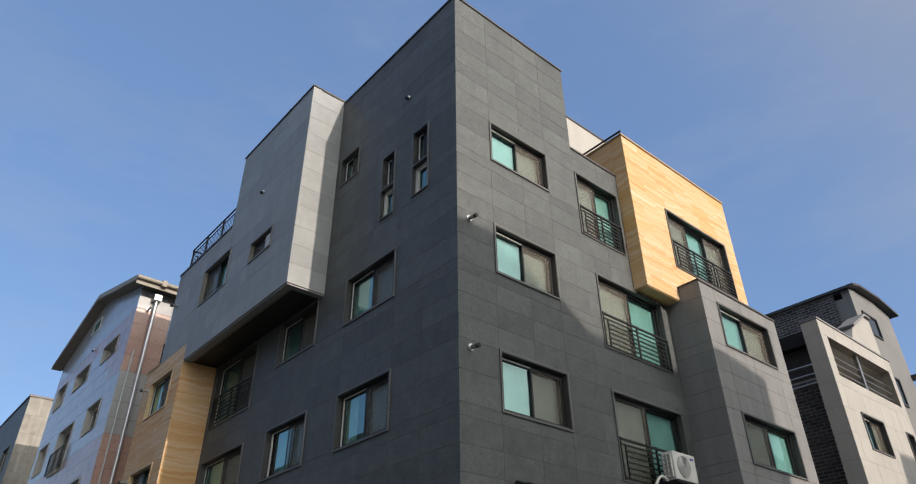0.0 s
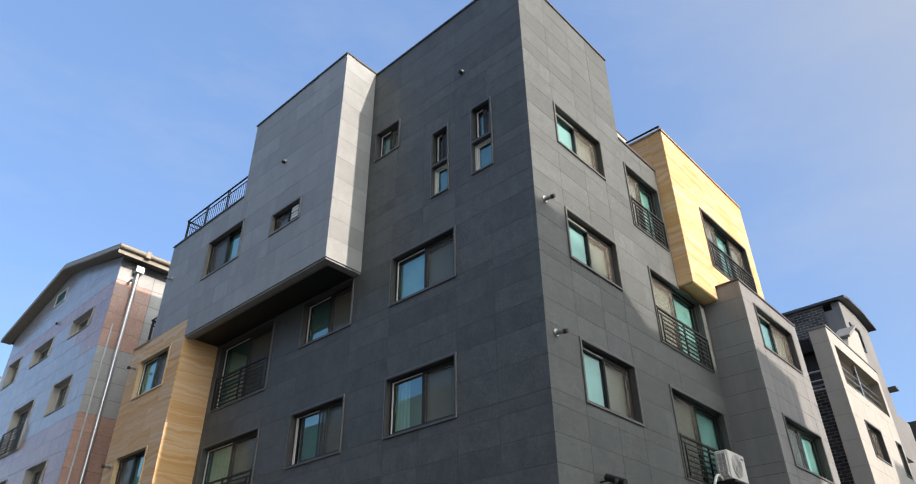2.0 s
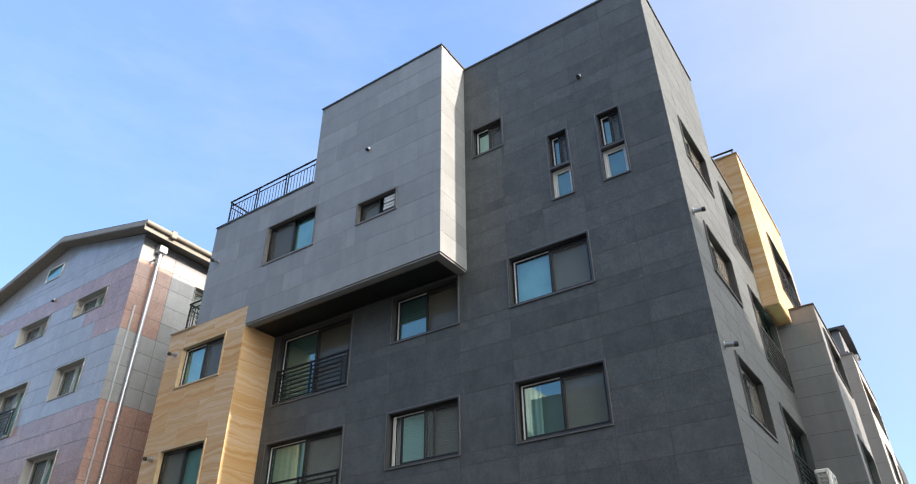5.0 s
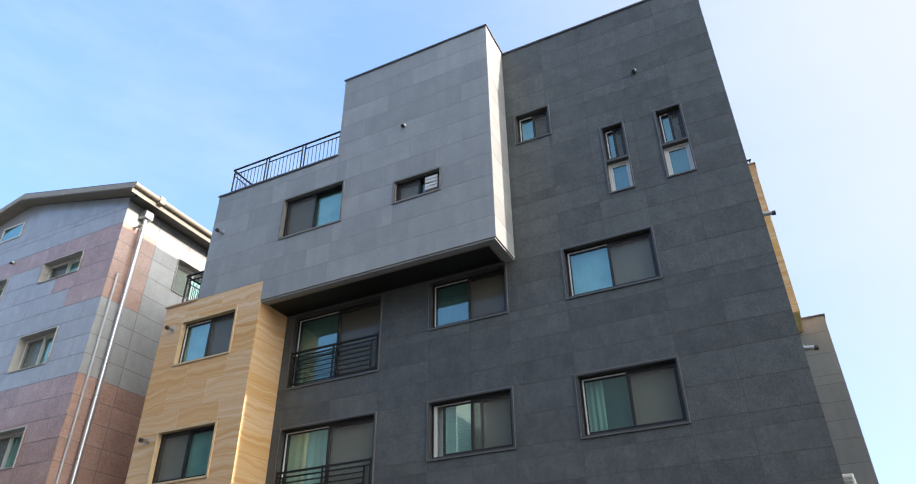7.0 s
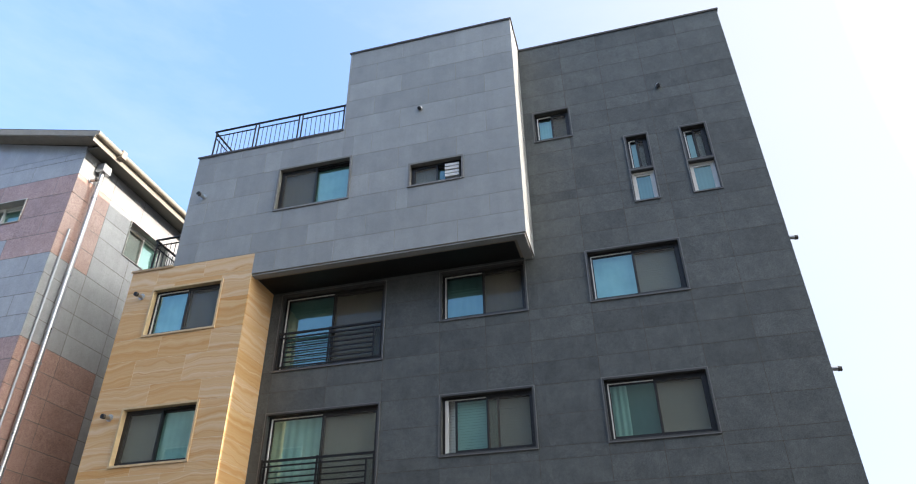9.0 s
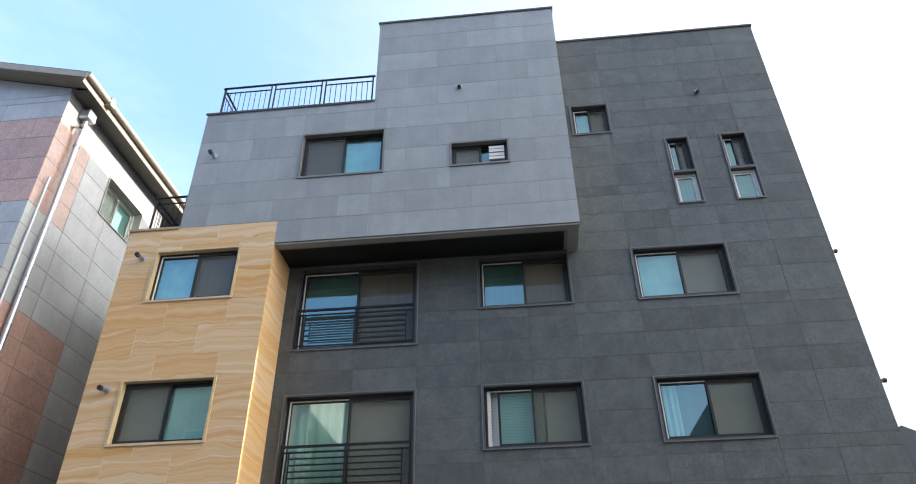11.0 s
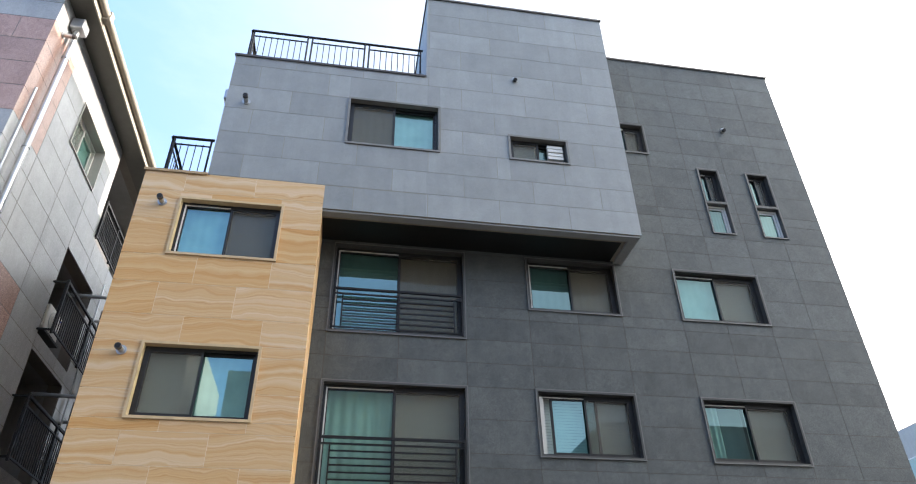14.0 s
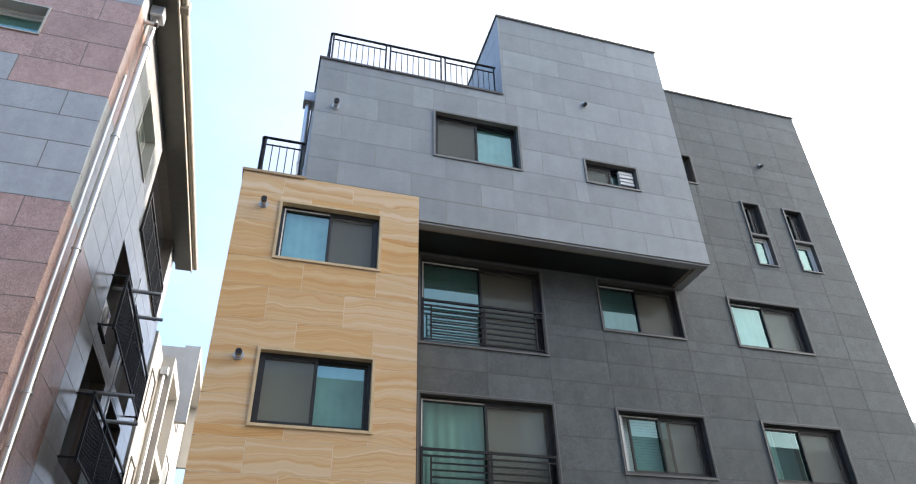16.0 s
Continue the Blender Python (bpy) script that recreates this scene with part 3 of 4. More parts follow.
# west front, dark slabs
WEST_HOLES = [(12.58, 13.50, 13.36, 14.30), (10.89, 11.44, 11.19, 13.07), (9.60, 10.20, 11.19, 13.07),
              (10.70, 12.655, 8.91, 10.13), (10.70, 12.655, 6.04, 7.28), (13.945, 15.875, 8.91, 10.13), (13.945, 15.875, 6.04, 7.28),
              (17.13, 19.72, 8.20, 10.13), (17.13, 19.72, 5.35, 7.27), (10.70, 12.655, 3.19, 4.43), (13.945, 15.875, 3.19, 4.43), (17.13, 19.72, 2.50, 4.41)]
WEST_SEAMS = [8.645, 9.74, 10.70, 11.70, 12.655, 13.945, 14.88, 15.875, 17.13, 18.4, 19.72, 19.98]
wall("west_wall", west, house, [(8.645, 13.73, GROUND, TOP), (13.73, 19.98, GROUND, 10.6)], WEST_HOLES, MORTAR_DARK, COURSES, lambda i: WEST_SEAMS, DARK, label="dark basalt slab wall")

# south front, dark slabs
SOUTH_HOLES = [(8.55, 10.46, 11.85, 13.0), (8.55, 10.46, 8.95, 10.13), (8.55, 10.46, 6.07, 7.28), (8.55, 10.46, 3.22, 4.43),
               (11.53, 13.24, 11.14, 13.03), (11.86, 14.44, 8.26, 10.15), (11.86, 14.44, 5.37, 7.27)]
SOUTH_SEAMS = [XL, 8.55, 9.55, 10.46, 11.5, 12.5, 13.38, 14.77]
wall("south_wall", south, house, [(XL + 0.031, 11.5, GROUND, TOP), (11.5, 13.38, GROUND, 13.79), (13.38, 14.77, GROUND, 10.5)], SOUTH_HOLES, MORTAR_DARK, COURSES, lambda i: SOUTH_SEAMS, DARK, label="dark basalt slab wall")

# the grey box that juts out over the west front
BOX_COURSES = [10.19, 10.74, 11.29, 11.85, 12.48, 13.1, 13.73, 14.34, 14.95, 15.54, 16.14, 16.72]
BOX_HOLES = [(17.77, 19.70, 11.83, 13.11), (15.02, 16.33, 11.84, 12.52)]
wall("box_west_wall", box_west, house, [(13.73, 18.049, 10.19, 16.72), (18.049, 22.12, 10.73, 14.0), (18.049, 19.98, 10.19, 10.73)], BOX_HOLES, MORTAR_TAN, BOX_COURSES, bond((13.73, 22.12), 1.42, (13.76, 14.46)), GREY, label="pale grey stone slab wall")
wall("box_south_wall", box_south, house, [(XB + 0.031, XL, 10.19, 16.72)], [], MORTAR_TAN, BOX_COURSES, lambda i: [XB, XL], GREY, label="pale grey stone slab wall")
wall("box_north_wall", box_north, house, [(XB + 0.031, 12.5, 10.73, 14.0)], [], MORTAR_TAN, BOX_COURSES, bond((XB, 12.5), 1.42, (7.2, 7.9)), GREY, label="pale grey stone slab wall")
tower_north = Facade("x", 18.08, 1)
wall("tower_north_wall", tower_north, house, [(XB, 11.5, 14.0, 16.72)], [], MORTAR_TAN, BOX_COURSES, bond((XB, 11.5), 1.42, (7.2, 7.9)), GREY, label="pale grey stone slab wall")
# underside: stone margin and black recessed soffit
part("soffit_margin", boxes(((XB + 0.03, 13.76, 10.15), (XB + 0.2, 19.98, 10.188)), ((XB + 0.2, 13.76, 10.15), (XL, 13.96, 10.188))), GREY, house, "grey stone edge of the underside")
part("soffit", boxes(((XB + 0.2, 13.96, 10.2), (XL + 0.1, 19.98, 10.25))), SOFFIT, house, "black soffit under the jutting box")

# the ochre block
SAND_COURSES = [GROUND, 1.0, 1.6, 2.15, 2.7, 3.23, 3.65, 4.2, 4.8, 5.4, 5.9, 6.08, 6.53, 7.14, 7.33, 7.80, 8.40, 8.93, 9.68, 10.3, 10.73]
SAND_HOLES = [(20.665, 22.495, 8.95, 10.17), (20.665, 22.495, 6.08, 7.33), (20.665, 22.495, 3.23, 4.45)]
wall("ochre_west_wall", box_west, house, [(19.98, Y_END, GROUND, 10.73)], SAND_HOLES, MORTAR_SAND, SAND_COURSES, bond((19.98, Y_END), 1.24, (20.72, 21.23)), SAND, gap=0.004, label="wavy ochre sandstone slab wall")
wall("ochre_south_wall", sand_south, house, [(XB + 0.031, XL, GROUND, 10.19)], [], MORTAR_SAND, SAND_COURSES, lambda i: [XB, XL], SAND, gap=0.004, label="wavy ochre sandstone slab wall")
wall("ochre_north_wall", north_side, house, [(XB + 0.031, 12.5, GROUND, 10.73)], [], MORTAR_SAND, SAND_COURSES, bond((XB, 12.5), 1.24, (7.0, 7.6)), SAND, gap=0.004, label="wavy ochre sandstone slab wall")

# the ochre block over the south front
WOOD_COURSES = [10.22, 10.6, 11.0, 11.45, 11.9, 12.35, 12.8, 13.25, 13.7, 14.15, 14.65, 15.05]
wall("ochre_block_south_wall", wood_south, house, [(13.38, X_END + 0.02, 10.22, 15.05)], [(14.93, 18.0, 11.29, 13.18)], MORTAR_SAND, WOOD_COURSES, bond((13.38, X_END + 0.02), 0.9, (13.6, 14.1, 13.85)), SAND, gap=0.002, label="wavy ochre sandstone slab wall")
wall("ochre_block_west_wall", wood_west, house, [(YW + 0.031, YR, 10.22, 15.05), (YR, 12.4, 13.6, 15.05)], [], MORTAR_SAND, WOOD_COURSES, bond((YW, 12.4), 0.9, (8.7, 9.2)), SAND, gap=0.002, label="wavy ochre sandstone slab wall")
part("ochre_block_underside", boxes(((13.41, YW + 0.03, 10.2), (X_END, YR + 0.3, 10.24))), SAND, house, "sandstone underside")

# the grey cube low on the south front
cube_courses = [c for c in COURSES if c < 10.4] + [10.58]
wall("cube_south_wall", cube_south, house, [(14.77, X_END, GROUND, 10.58)], [(15.46, 18.0, 8.96, 10.17), (15.40, 17.95, 6.07, 7.28)], MORTAR_DARK, cube_courses, lambda i: [14.77, 15.43, 16.7, 17.97, X_END], RENDER, label="grey stone slab wall")
wall("cube_west_wall", cube_west, house, [(YC + 0.031, YR, GROUND, 10.58)], [], MORTAR_DARK, cube_courses, lambda i: [YC, YR], RENDER, label="grey stone slab wall")

# closing walls, roofs and copings
part("east_wall", boxes(((X_END - 0.3, YC + 0.3, GROUND), (X_END - 0.02, Y_END, 10.5)), ((X_END - 0.3, YW + 0.3, 10.5), (X_END, Y_END, 15.0))), RENDER, house, "plain grey end wall")
part("roof", boxes(((XL + 0.2, YR + 0.2, 16.3), (11.4, 13.9, 16.4)), ((XB + 0.2, 13.9, 16.3), (11.4, 18.0, 16.4)), ((XB + 0.2, 18.0, 13.7), (12.4, 22.0, 13.8)),
                   ((XB + 0.2, 19.9, 10.4), (X_END - 0.3, Y_END - 0.2, 10.5)), ((11.3, YR + 0.2, 13.4), (13.5, 13.9, 13.5)), ((13.5, YW + 0.2, 14.6), (X_END - 0.3, 19.9, 14.7)),
                   ((14.9, YC + 0.2, 10.3), (X_END - 0.3, YR, 10.4)), ((12.4, 18, 14.6), (13.5, 19.9, 14.7))), RENDER, house, "flat roofs")
part("tower_east_wall", boxes(((11.3, YR + 0.3, 13.4), (11.497, 18.08, TOP)), ((XL + 0.3, 18.08 - 0.33, 14), (11.3, 18.08 - 0.31, 16.5))), DARK, house, "dark slab tower side")


def coping(fac, a0, a1, z, out=0.03, back=0.32, mat=None):
    part("coping", boxes(fac.box(a0, a1, -back, out, z, z + 0.03), fac.box(a0, a1, out - 0.008, out, z - 0.025, z)), mat or COPING, house, "folded metal parapet coping")


coping(west, YR - 0.035, 13.7, TOP)
coping(south, XL, 11.53, TOP)
coping(box_west, 13.70, 18.11, 16.72)
coping(box_south, XB + 0.3, XL + 0.3, 16.72)
coping(tower_north, XB + 0.3, 11.5, 16.72)
coping(box_west, 18.08, 22.15, 14.0)
coping(box_north, XB + 0.3, 12.5, 14.0)
coping(box_west, 22.12, Y_END + 0.03, 10.73, mat=SANDCOPE)
coping(south, 11.5, 13.38, 13.79)
coping(wood_south, 13.35, X_END + 0.04, 15.05, mat=SANDCOPE)
coping(wood_west, YW + 0.3, 12.4, 15.05, mat=SANDCOPE)
coping(cube_south, 14.74, X_END, 10.58)
coping(cube_west, YC + 0.3, YR, 10.58)
# pale stair head on the roof
part("stair_head", boxes(((13.0, 10.6, 13.5), (16.2, 14.0, 17.8))), WHITE, house, "cream panel wall of the stair head")
part("stair_head_coping", boxes(((12.97, 10.57, 17.8), (16.23, 14.03, 17.86))), COPING, house)

# windows of the west front
# BROWN at 5 and 7 stands for the dark room; no blind there.
WEST_HANG = {0: (CLOTH, BROWN), 3: (CLOTH, SLAT), 4: (HALF, BLIND), 5: (TWILL, BROWN), 6: (SLAT, SLAT), 7: (TWILL, BROWN), 8: (SHEER, BLIND)}
for i, h in enumerate(WEST_HOLES):
    a0, a1, z0, z1 = h
    if i in (1, 2):
        continue
    window(west, house, a0, a1, z0, z1, 2, screen=(1,), hang=WEST_HANG.get(i, (CLOTH, BLIND)), ajar=0.2 if i == 6 else 0.0)
for h in WEST_HOLES[1:3]:
    a0, a1, z0, z1 = h
    zm = z0 + (z1 - z0) * 0.46
    w = window(west, house, a0, a1, zm, z1, 2, screen=(1,), label="narrow upright window, upper sliding part")
    window(west, house, a0, a1, z0, zm, 1, screen=(), hang=(TWILL,), trim=0.03, deep=0.08, frame_mat=PVC, label="narrow upright window, fixed lower pane")
guard(west, house, 17.2, 19.64, 8.27, 9.12)
guard(west, house, 17.2, 19.64, 5.42, 6.27)
# windows of the grey box and the ochre block
window(box_west, house, *BOX_HOLES[0], 2, screen=(0,), hang=(BROWN, CLOTH), casing=TRIM)
# The DIM sheet behind the second sash carries the room's darkness as colour.
small = window(box_west, house, *BOX_HOLES[1], 2, screen=(0,), hang=(BLIND, DIM), casing=TRIM, label="low bathroom window with a white louvre in it")
for k in range(4):
    z = 12.0 + 0.1 * k
    part("louvre_slat", boxes(box_west.box(15.14, 15.47, -0.12, -0.03 - 0.01 * (k % 2), z, z + 0.07)), PVC, small, "white louvre slat")
for i, h in enumerate(SAND_HOLES):
    window(box_west, house, *h, 2, screen=(1,) if i != 1 else (0,), hang=(CLOTH, BROWN) if i != 1 else (BLIND, CLOTH), casing=SANDTRIM)
# windows of the south front
for h in SOUTH_HOLES[:4]:
    window(south, house, *h, 2, screen=(1,), left_hi=False)
window(south, house, *SOUTH_HOLES[4], 2, screen=(0,), hang=(BLIND, CLOTH), left_hi=False)
window(south, house, *SOUTH_HOLES[5], 2, screen=(0,), hang=(BLIND, CLOTH), left_hi=False)
window(south, house, *SOUTH_HOLES[6], 2, screen=(0,), hang=(BLIND, CLOTH), left_hi=False)
guard(south, house, 11.58, 13.19, 11.17, 11.98)
guard(south, house, 11.9, 14.4, 8.29, 9.12)
guard(south, house, 11.9, 14.4, 5.40, 6.24)
window(wood_south, house, 14.93, 18.0, 11.29, 13.18, 3, screen=(0, 2), hang=(BLIND, CLOTH, BLIND), left_hi=False)
guard(wood_south, house, 14.98, 17.95, 11.32, 12.15, 3)
window(cube_south, house, 15.46, 18.0, 8.96, 10.17, 2, screen=(1,), left_hi=False)
window(cube_south, house, 15.40, 17.95, 6.07, 7.28, 2, screen=(0,), hang=(BLIND, CLOTH), left_hi=False)

# flues and vent hoods
vent(box_west, house, 21.72, 12.67)
vent(box_west, house, 22.77, 10.02)
vent(box_west, house, 22.76, 7.15)
vent(south, house, 7.86, 9.96, 0.22, 0.042)
vent(south, house, 7.83, 7.12, 0.22, 0.042)
dome(box_west, house, 16.08, 14.2)
dome(west, house, 10.43, 14.43)
downpipe(house, 7.3, 22.12 + 0.12, 10.5, 13.35, 0.06, STEEL, 0, "bright steel downpipe")

# air conditioner on the south front and a pair of wall spots low down
ac = thing("air_conditioner", (13.5, 8.3, 5.46), "white outdoor air conditioner unit on a dark bracket", "air conditioner")
part("casing", bevelled((13.1, 8.2, 5.5), (13.92, 8.5, 6.1), 0.02), PVC, ac)
bm = bmesh.new()
bmesh.ops.create_cone(bm, cap_ends=True, segments=36, radius1=0.235, radius2=0.235, depth=0.012, matrix=Matrix.Translation((13.44, 8.196, 5.8)) @ Matrix.Rotation(radians(90), 4, "X"))
part("fan_well", bm, ZINC, ac, "grey fan opening")
for k in range(7):
    r = 0.03 + 0.032 * k
    bm = bmesh.new()
    a = [(bm.verts.new((13.44 + (r + d) * math.cos(u * math.tau / 36), 8.188, 5.8 + (r + d) * math.sin(u * math.tau / 36))), bm.verts.new((13.44 + (r + d) * math.cos(u * math.tau / 36), 8.176, 5.8 + (r + d) * math.sin(u * math.tau / 36)))) for d in (0, 0.012) for u in range(36)]
    for u in range(36):
        v = (u + 1) % 36
        bm.faces.new((a[u][1], a[v][1], a[36 + v][1], a[36 + u][1]))
        bm.faces.new((a[36 + u][1], a[36 + v][1], a[36 + v][0], a[36 + u][0]))
    part("grille_ring", bm, PVC, ac)
for k in range(6):
    part("side_fin", boxes(((13.05, 8.24, 5.56 + 0.09 * k), (13.098, 8.46, 5.58 + 0.09 * k))), PVC, ac)
for k in range(3):
    part("side_fin", boxes(((13.05, 8.25 + 0.09 * k, 5.56), (13.098, 8.265 + 0.09 * k, 6.05))), PVC, ac)
part("emblem", boxes(((13.72, 8.192, 5.98), (13.84, 8.198, 6.02))), paint("blue_plate", (0.03, 0.07, 0.35), 0.4), ac, "small blue plate")
part("bracket", boxes(((13.05, 8.15, 5.44), (13.97, 8.644, 5.49)), ((13.05, 8.58, 5.2), (13.1, 8.644, 5.44)), ((13.9, 8.58, 5.2), (13.95, 8.644, 5.44))), BLACK, ac, "dark angle-iron bracket")
def bent_tube(points, r, n=10):
    """One smooth tube along a line of points."""
    bm, rings = bmesh.new(), []
    for k, p in enumerate(points):
        q = (points[min(k + 1, len(points) - 1)] - points[max(k - 1, 0)]).to_track_quat("Z", "Y")
        rings.append([bm.verts.new(p + q @ Vector((r * math.cos(u * math.tau / n), r * math.sin(u * math.tau / n), 0))) for u in range(n)])
    for a, b in zip(rings, rings[1:]):
        for u in range(n):
            bm.faces.new((a[u], a[(u + 1) % n], b[(u + 1) % n], b[u]))
    bm.faces.new(rings[0][::-1]), bm.faces.new(rings[-1])
    return bm


bm = bent_tube([Vector((13.06 - 0.5 * s, 8.4, 5.5 + 0.1 * math.sin(s * 3.1) - 0.25 * s * s)) for s in [k / 10 for k in range(11)]], 0.03)
part("hose", bm, PVC, ac, "white pipe lagging", True)
for x, r in ((8.72, 0.06), (8.98, 0.065)):
    spot = thing("wall_spot", (x, YR, 4.72), "small dark wall-mounted spot lamp", "lamp", "wall spots")
    part("arm", tube((x, YR, 4.78), (x, YR - 0.14, 4.78), 0.015, 8), BLACK, spot)
    part("head", tube((x, YR - 0.12, 4.84), (x, YR - 0.3, 4.76), r, 16), BLACK, spot, smooth=True)
    part("lens", tube((x, YR - 0.301, 4.7595), (x, YR - 0.304, 4.758), r * 0.85, 16), CLEAR, spot)

# roof railings
railing("roof_railing", [(10.5, 21.95, 4), (XB + 0.17, 21.95, 3), (XB + 0.17, 18.15, 1)], 14.05, "black iron railing on the grey parapet")
railing("roof_railing", [(10.5, 22.98, 4), (XB + 0.22, 22.98, 1), (XB + 0.22, 22.2, 1)], 10.78, "black iron railing on the ochre parapet")
rail = thing("roof_railing", (13.25, 8.45, 15.14), "single black handrail on the ochre block's parapet", "railing")
part("handrail", tube((13.48, 8.3, 15.28), (13.48, 12.0, 15.28), 0.03, 10), BLACK, rail, smooth=True)
for y in (8.34, 10.2, 11.9):
    part("post", tube((13.48, y, 15.14), (13.48, y, 15.28), 0.02, 8), BLACK, rail)

# ---- the granite house to the north ----
XN, YN = 6.2, 25.62
granite = thing("granite_house", (11, 31, GROUND), "gabled four-storey house clad in pale and pink granite", "building")
nwest, nsouth = Facade("y", XN), Facade("x", YN)
N_COURSES = [GROUND] + [9.3 - 0.57 * k for k in range(15, -1, -1)] + [9.87, 10.44, 11.01, 11.58, 12.2, 12.82, 13.45, 14.07, 14.6, 15.2]


def n_pick(a, z):
    return PINK if z < 9.3 or (11.58 < z < 14.07 and a < 27.2) or 13.45 < z < 14.07 else PALE


def n_pick_side(a, z):
    return PINK if (z < 9.3 and a < 8.7) or (11.58 < z < 14.07 and a < 7.4) else PALE


N_HOLES = [(27.05, 28.87, 12.75, 13.5), (30.52, 32.5, 12.6, 13.42), (27.1, 28.75, 9.82, 10.95), (30.4, 32.5, 9.05, 10.9), (34.0, 35.5, 12.5, 13.6), (34.0, 35.5, 9.6, 10.85),
           (27.05, 28.8, 7.0, 8.08), (30.5, 32.5, 6.2, 8.05), (34.0, 35.5, 6.75, 8.0)]
wall("granite_west_wall", nwest, granite, [(YN, 36.1, GROUND, 14.8)], N_HOLES, MORTAR_GREY, N_COURSES, bond((YN, 36.1), 1.75, (27.2, 28.0)), PALE, gap=0.008, pick=n_pick, label="granite slab wall with pink bands")
part("gable", prism([(YN + 0.031, 14.8), (36.1, 14.8), (36.1, 15.0), (30.8, 16.35), (YN + 0.031, 15.0)], 0, XN - 0.001, XN + 0.3), PALE, granite, "pale granite gable")
part("gable_window", ring(nwest, 30.8, 31.9, 15.08, 15.68, -0.05, 0.03, 0.06), PVC, granite, "small white gable window")
part("gable_window_pane", boxes(nwest.box(30.86, 31.84, -0.02, 0.012, 15.14, 15.62)), TEAL, granite)
NS_HOLES = [(8.42, 10.2, 12.8, 14.0), (10.05, 12.1, 9.0, 11.12), (13.0, 15.2, 9.0, 11.12), (10.05, 12.1, 6.4, 8.66), (13.0, 15.2, 6.4, 8.66), (11.15, 16.0, 12.1, 15.0)]
wall("granite_south_wall", nsouth, granite, [(XN + 0.031, 16.8, GROUND, 15.1)], NS_HOLES, MORTAR_GREY, N_COURSES, bond((XN, 16.8), 1.28, (7.48, 7.48)), PALE, gap=0.008, pick=n_pick_side, label="granite slab wall with pink blocks")
for h in N_HOLES:
    window(nwest, granite, *h, 2, screen=(0,), casing=WHITE, frame_mat=PVC, label="white sliding window in a cream stone reveal", deep=0.2, trim=0.03)
window(nsouth, granite, *NS_HOLES[0], 2, screen=(0,), casing=WHITE, frame_mat=PVC, label="white sliding window in a cream stone reveal", left_hi=False, deep=0.2, trim=0.03)
for a0, a1, z0, z1 in NS_HOLES[1:]:
    part("balcony_recess", boxes(nsouth.box(a0 - 0.1, a1 + 0.1, -1.3, -1.25, z0 - 0.1, z1 + 0.1), nsouth.box(a0 - 0.1, a0 - 0.01, -1.25, -0.3, z0 - 0.1, z1 + 0.1), nsouth.box(a1 + 0.01, a1 + 0.1, -1.25, -0.3, z0 - 0.1, z1 + 0.1),
                                 nsouth.box(a0, a1, -1.25, -0.3, z1 + 0.02, z1 + 0.1), nsouth.box(a0, a1, -1.25, -0.3, z0 - 0.1, z0 - 0.01)), RENDER, granite, "shaded recessed balcony")


def picket_guard(fac, parent, a0, a1, z0, z1, d, panels):
    """A balcony railing of close upright pickets, standing off the wall."""
    rail = part("balcony_railing", boxes(fac.box(a0, a1, d - 0.025, d + 0.025, z1 - 0.05, z1)), BLACK, parent, "black iron balcony railing with close pickets")
    for z in (z0, z1 - 0.22):
        bar("rail", fac.p(a0, d, z), fac.p(a1, d, z), rail, 0.035)
    n = round((a1 - a0) / 0.11)
    for k in range(n + 1):
        a = a0 + (a1 - a0) * k / n
        bar("picket", fac.p(a, d, z0), fac.p(a, d, z1 - 0.22), rail, 0.018)
    for k in range(panels + 1):
        a = a0 + (a1 - a0) * k / panels
        bar("post", fac.p(a, d, z0 - 0.05), fac.p(a, d, z1), rail, 0.05)
    for a in (a0, a1):
        for z in (z0, z1 - 0.03):
            bar("bracket", fac.p(a, -0.05, z), fac.p(a, d, z), rail, 0.035)
    return rail


picket_guard(nsouth, granite, 9.95, 15.3, 9.05, 10.2, 0.3, 3)
picket_guard(nsouth, granite, 9.95, 15.3, 6.45, 7.65, 0.3, 3)
picket_guard(nsouth, granite, 11.2, 15.9, 12.2, 13.25, 0.03, 4)
for x, z in ((11.6, 10.75), (12.6, 10.6), (11.4, 8.2), (12.7, 8.05)):
    part("clothes_pole", tube((x, YN + 0.3, z), (x, YN - 0.75, z - 0.03), 0.045, 10), ZINC, granite, "grey pole jutting from the balcony", True)
part("conduit", tube((12.55, YN - 0.05, 6.0), (12.55, YN - 0.05, 11.6), 0.02, 8), ZINC, granite)
guard(nwest, granite, 30.5, 32.4, 9.1, 9.95, 2, d=0.12)
part("end_wall", boxes(((16.5, YN + 0.3, GROUND), (16.8, 35.8, 15.0)), ((XN + 0.3, 35.8, GROUND), (16.8, 36.1, 14.9))), PALE, granite)
part("roof", prism([(YN - 0.6, 15.12), (30.8, 16.62), (36.7, 15.12), (36.7, 14.98), (30.8, 16.44), (YN - 0.6, 14.98)], 0, XN - 0.38, 17.6), ROOF, granite, "dark sheet metal gable roof")
part("barge_board", prism([(YN - 0.58, 14.9), (YN - 0.58, 15.08), (30.8, 16.57), (36.65, 15.08), (36.65, 14.9), (30.8, 16.36)], 0, XN - 0.41, XN - 0.383), EAVE, granite, "grey-brown barge board")
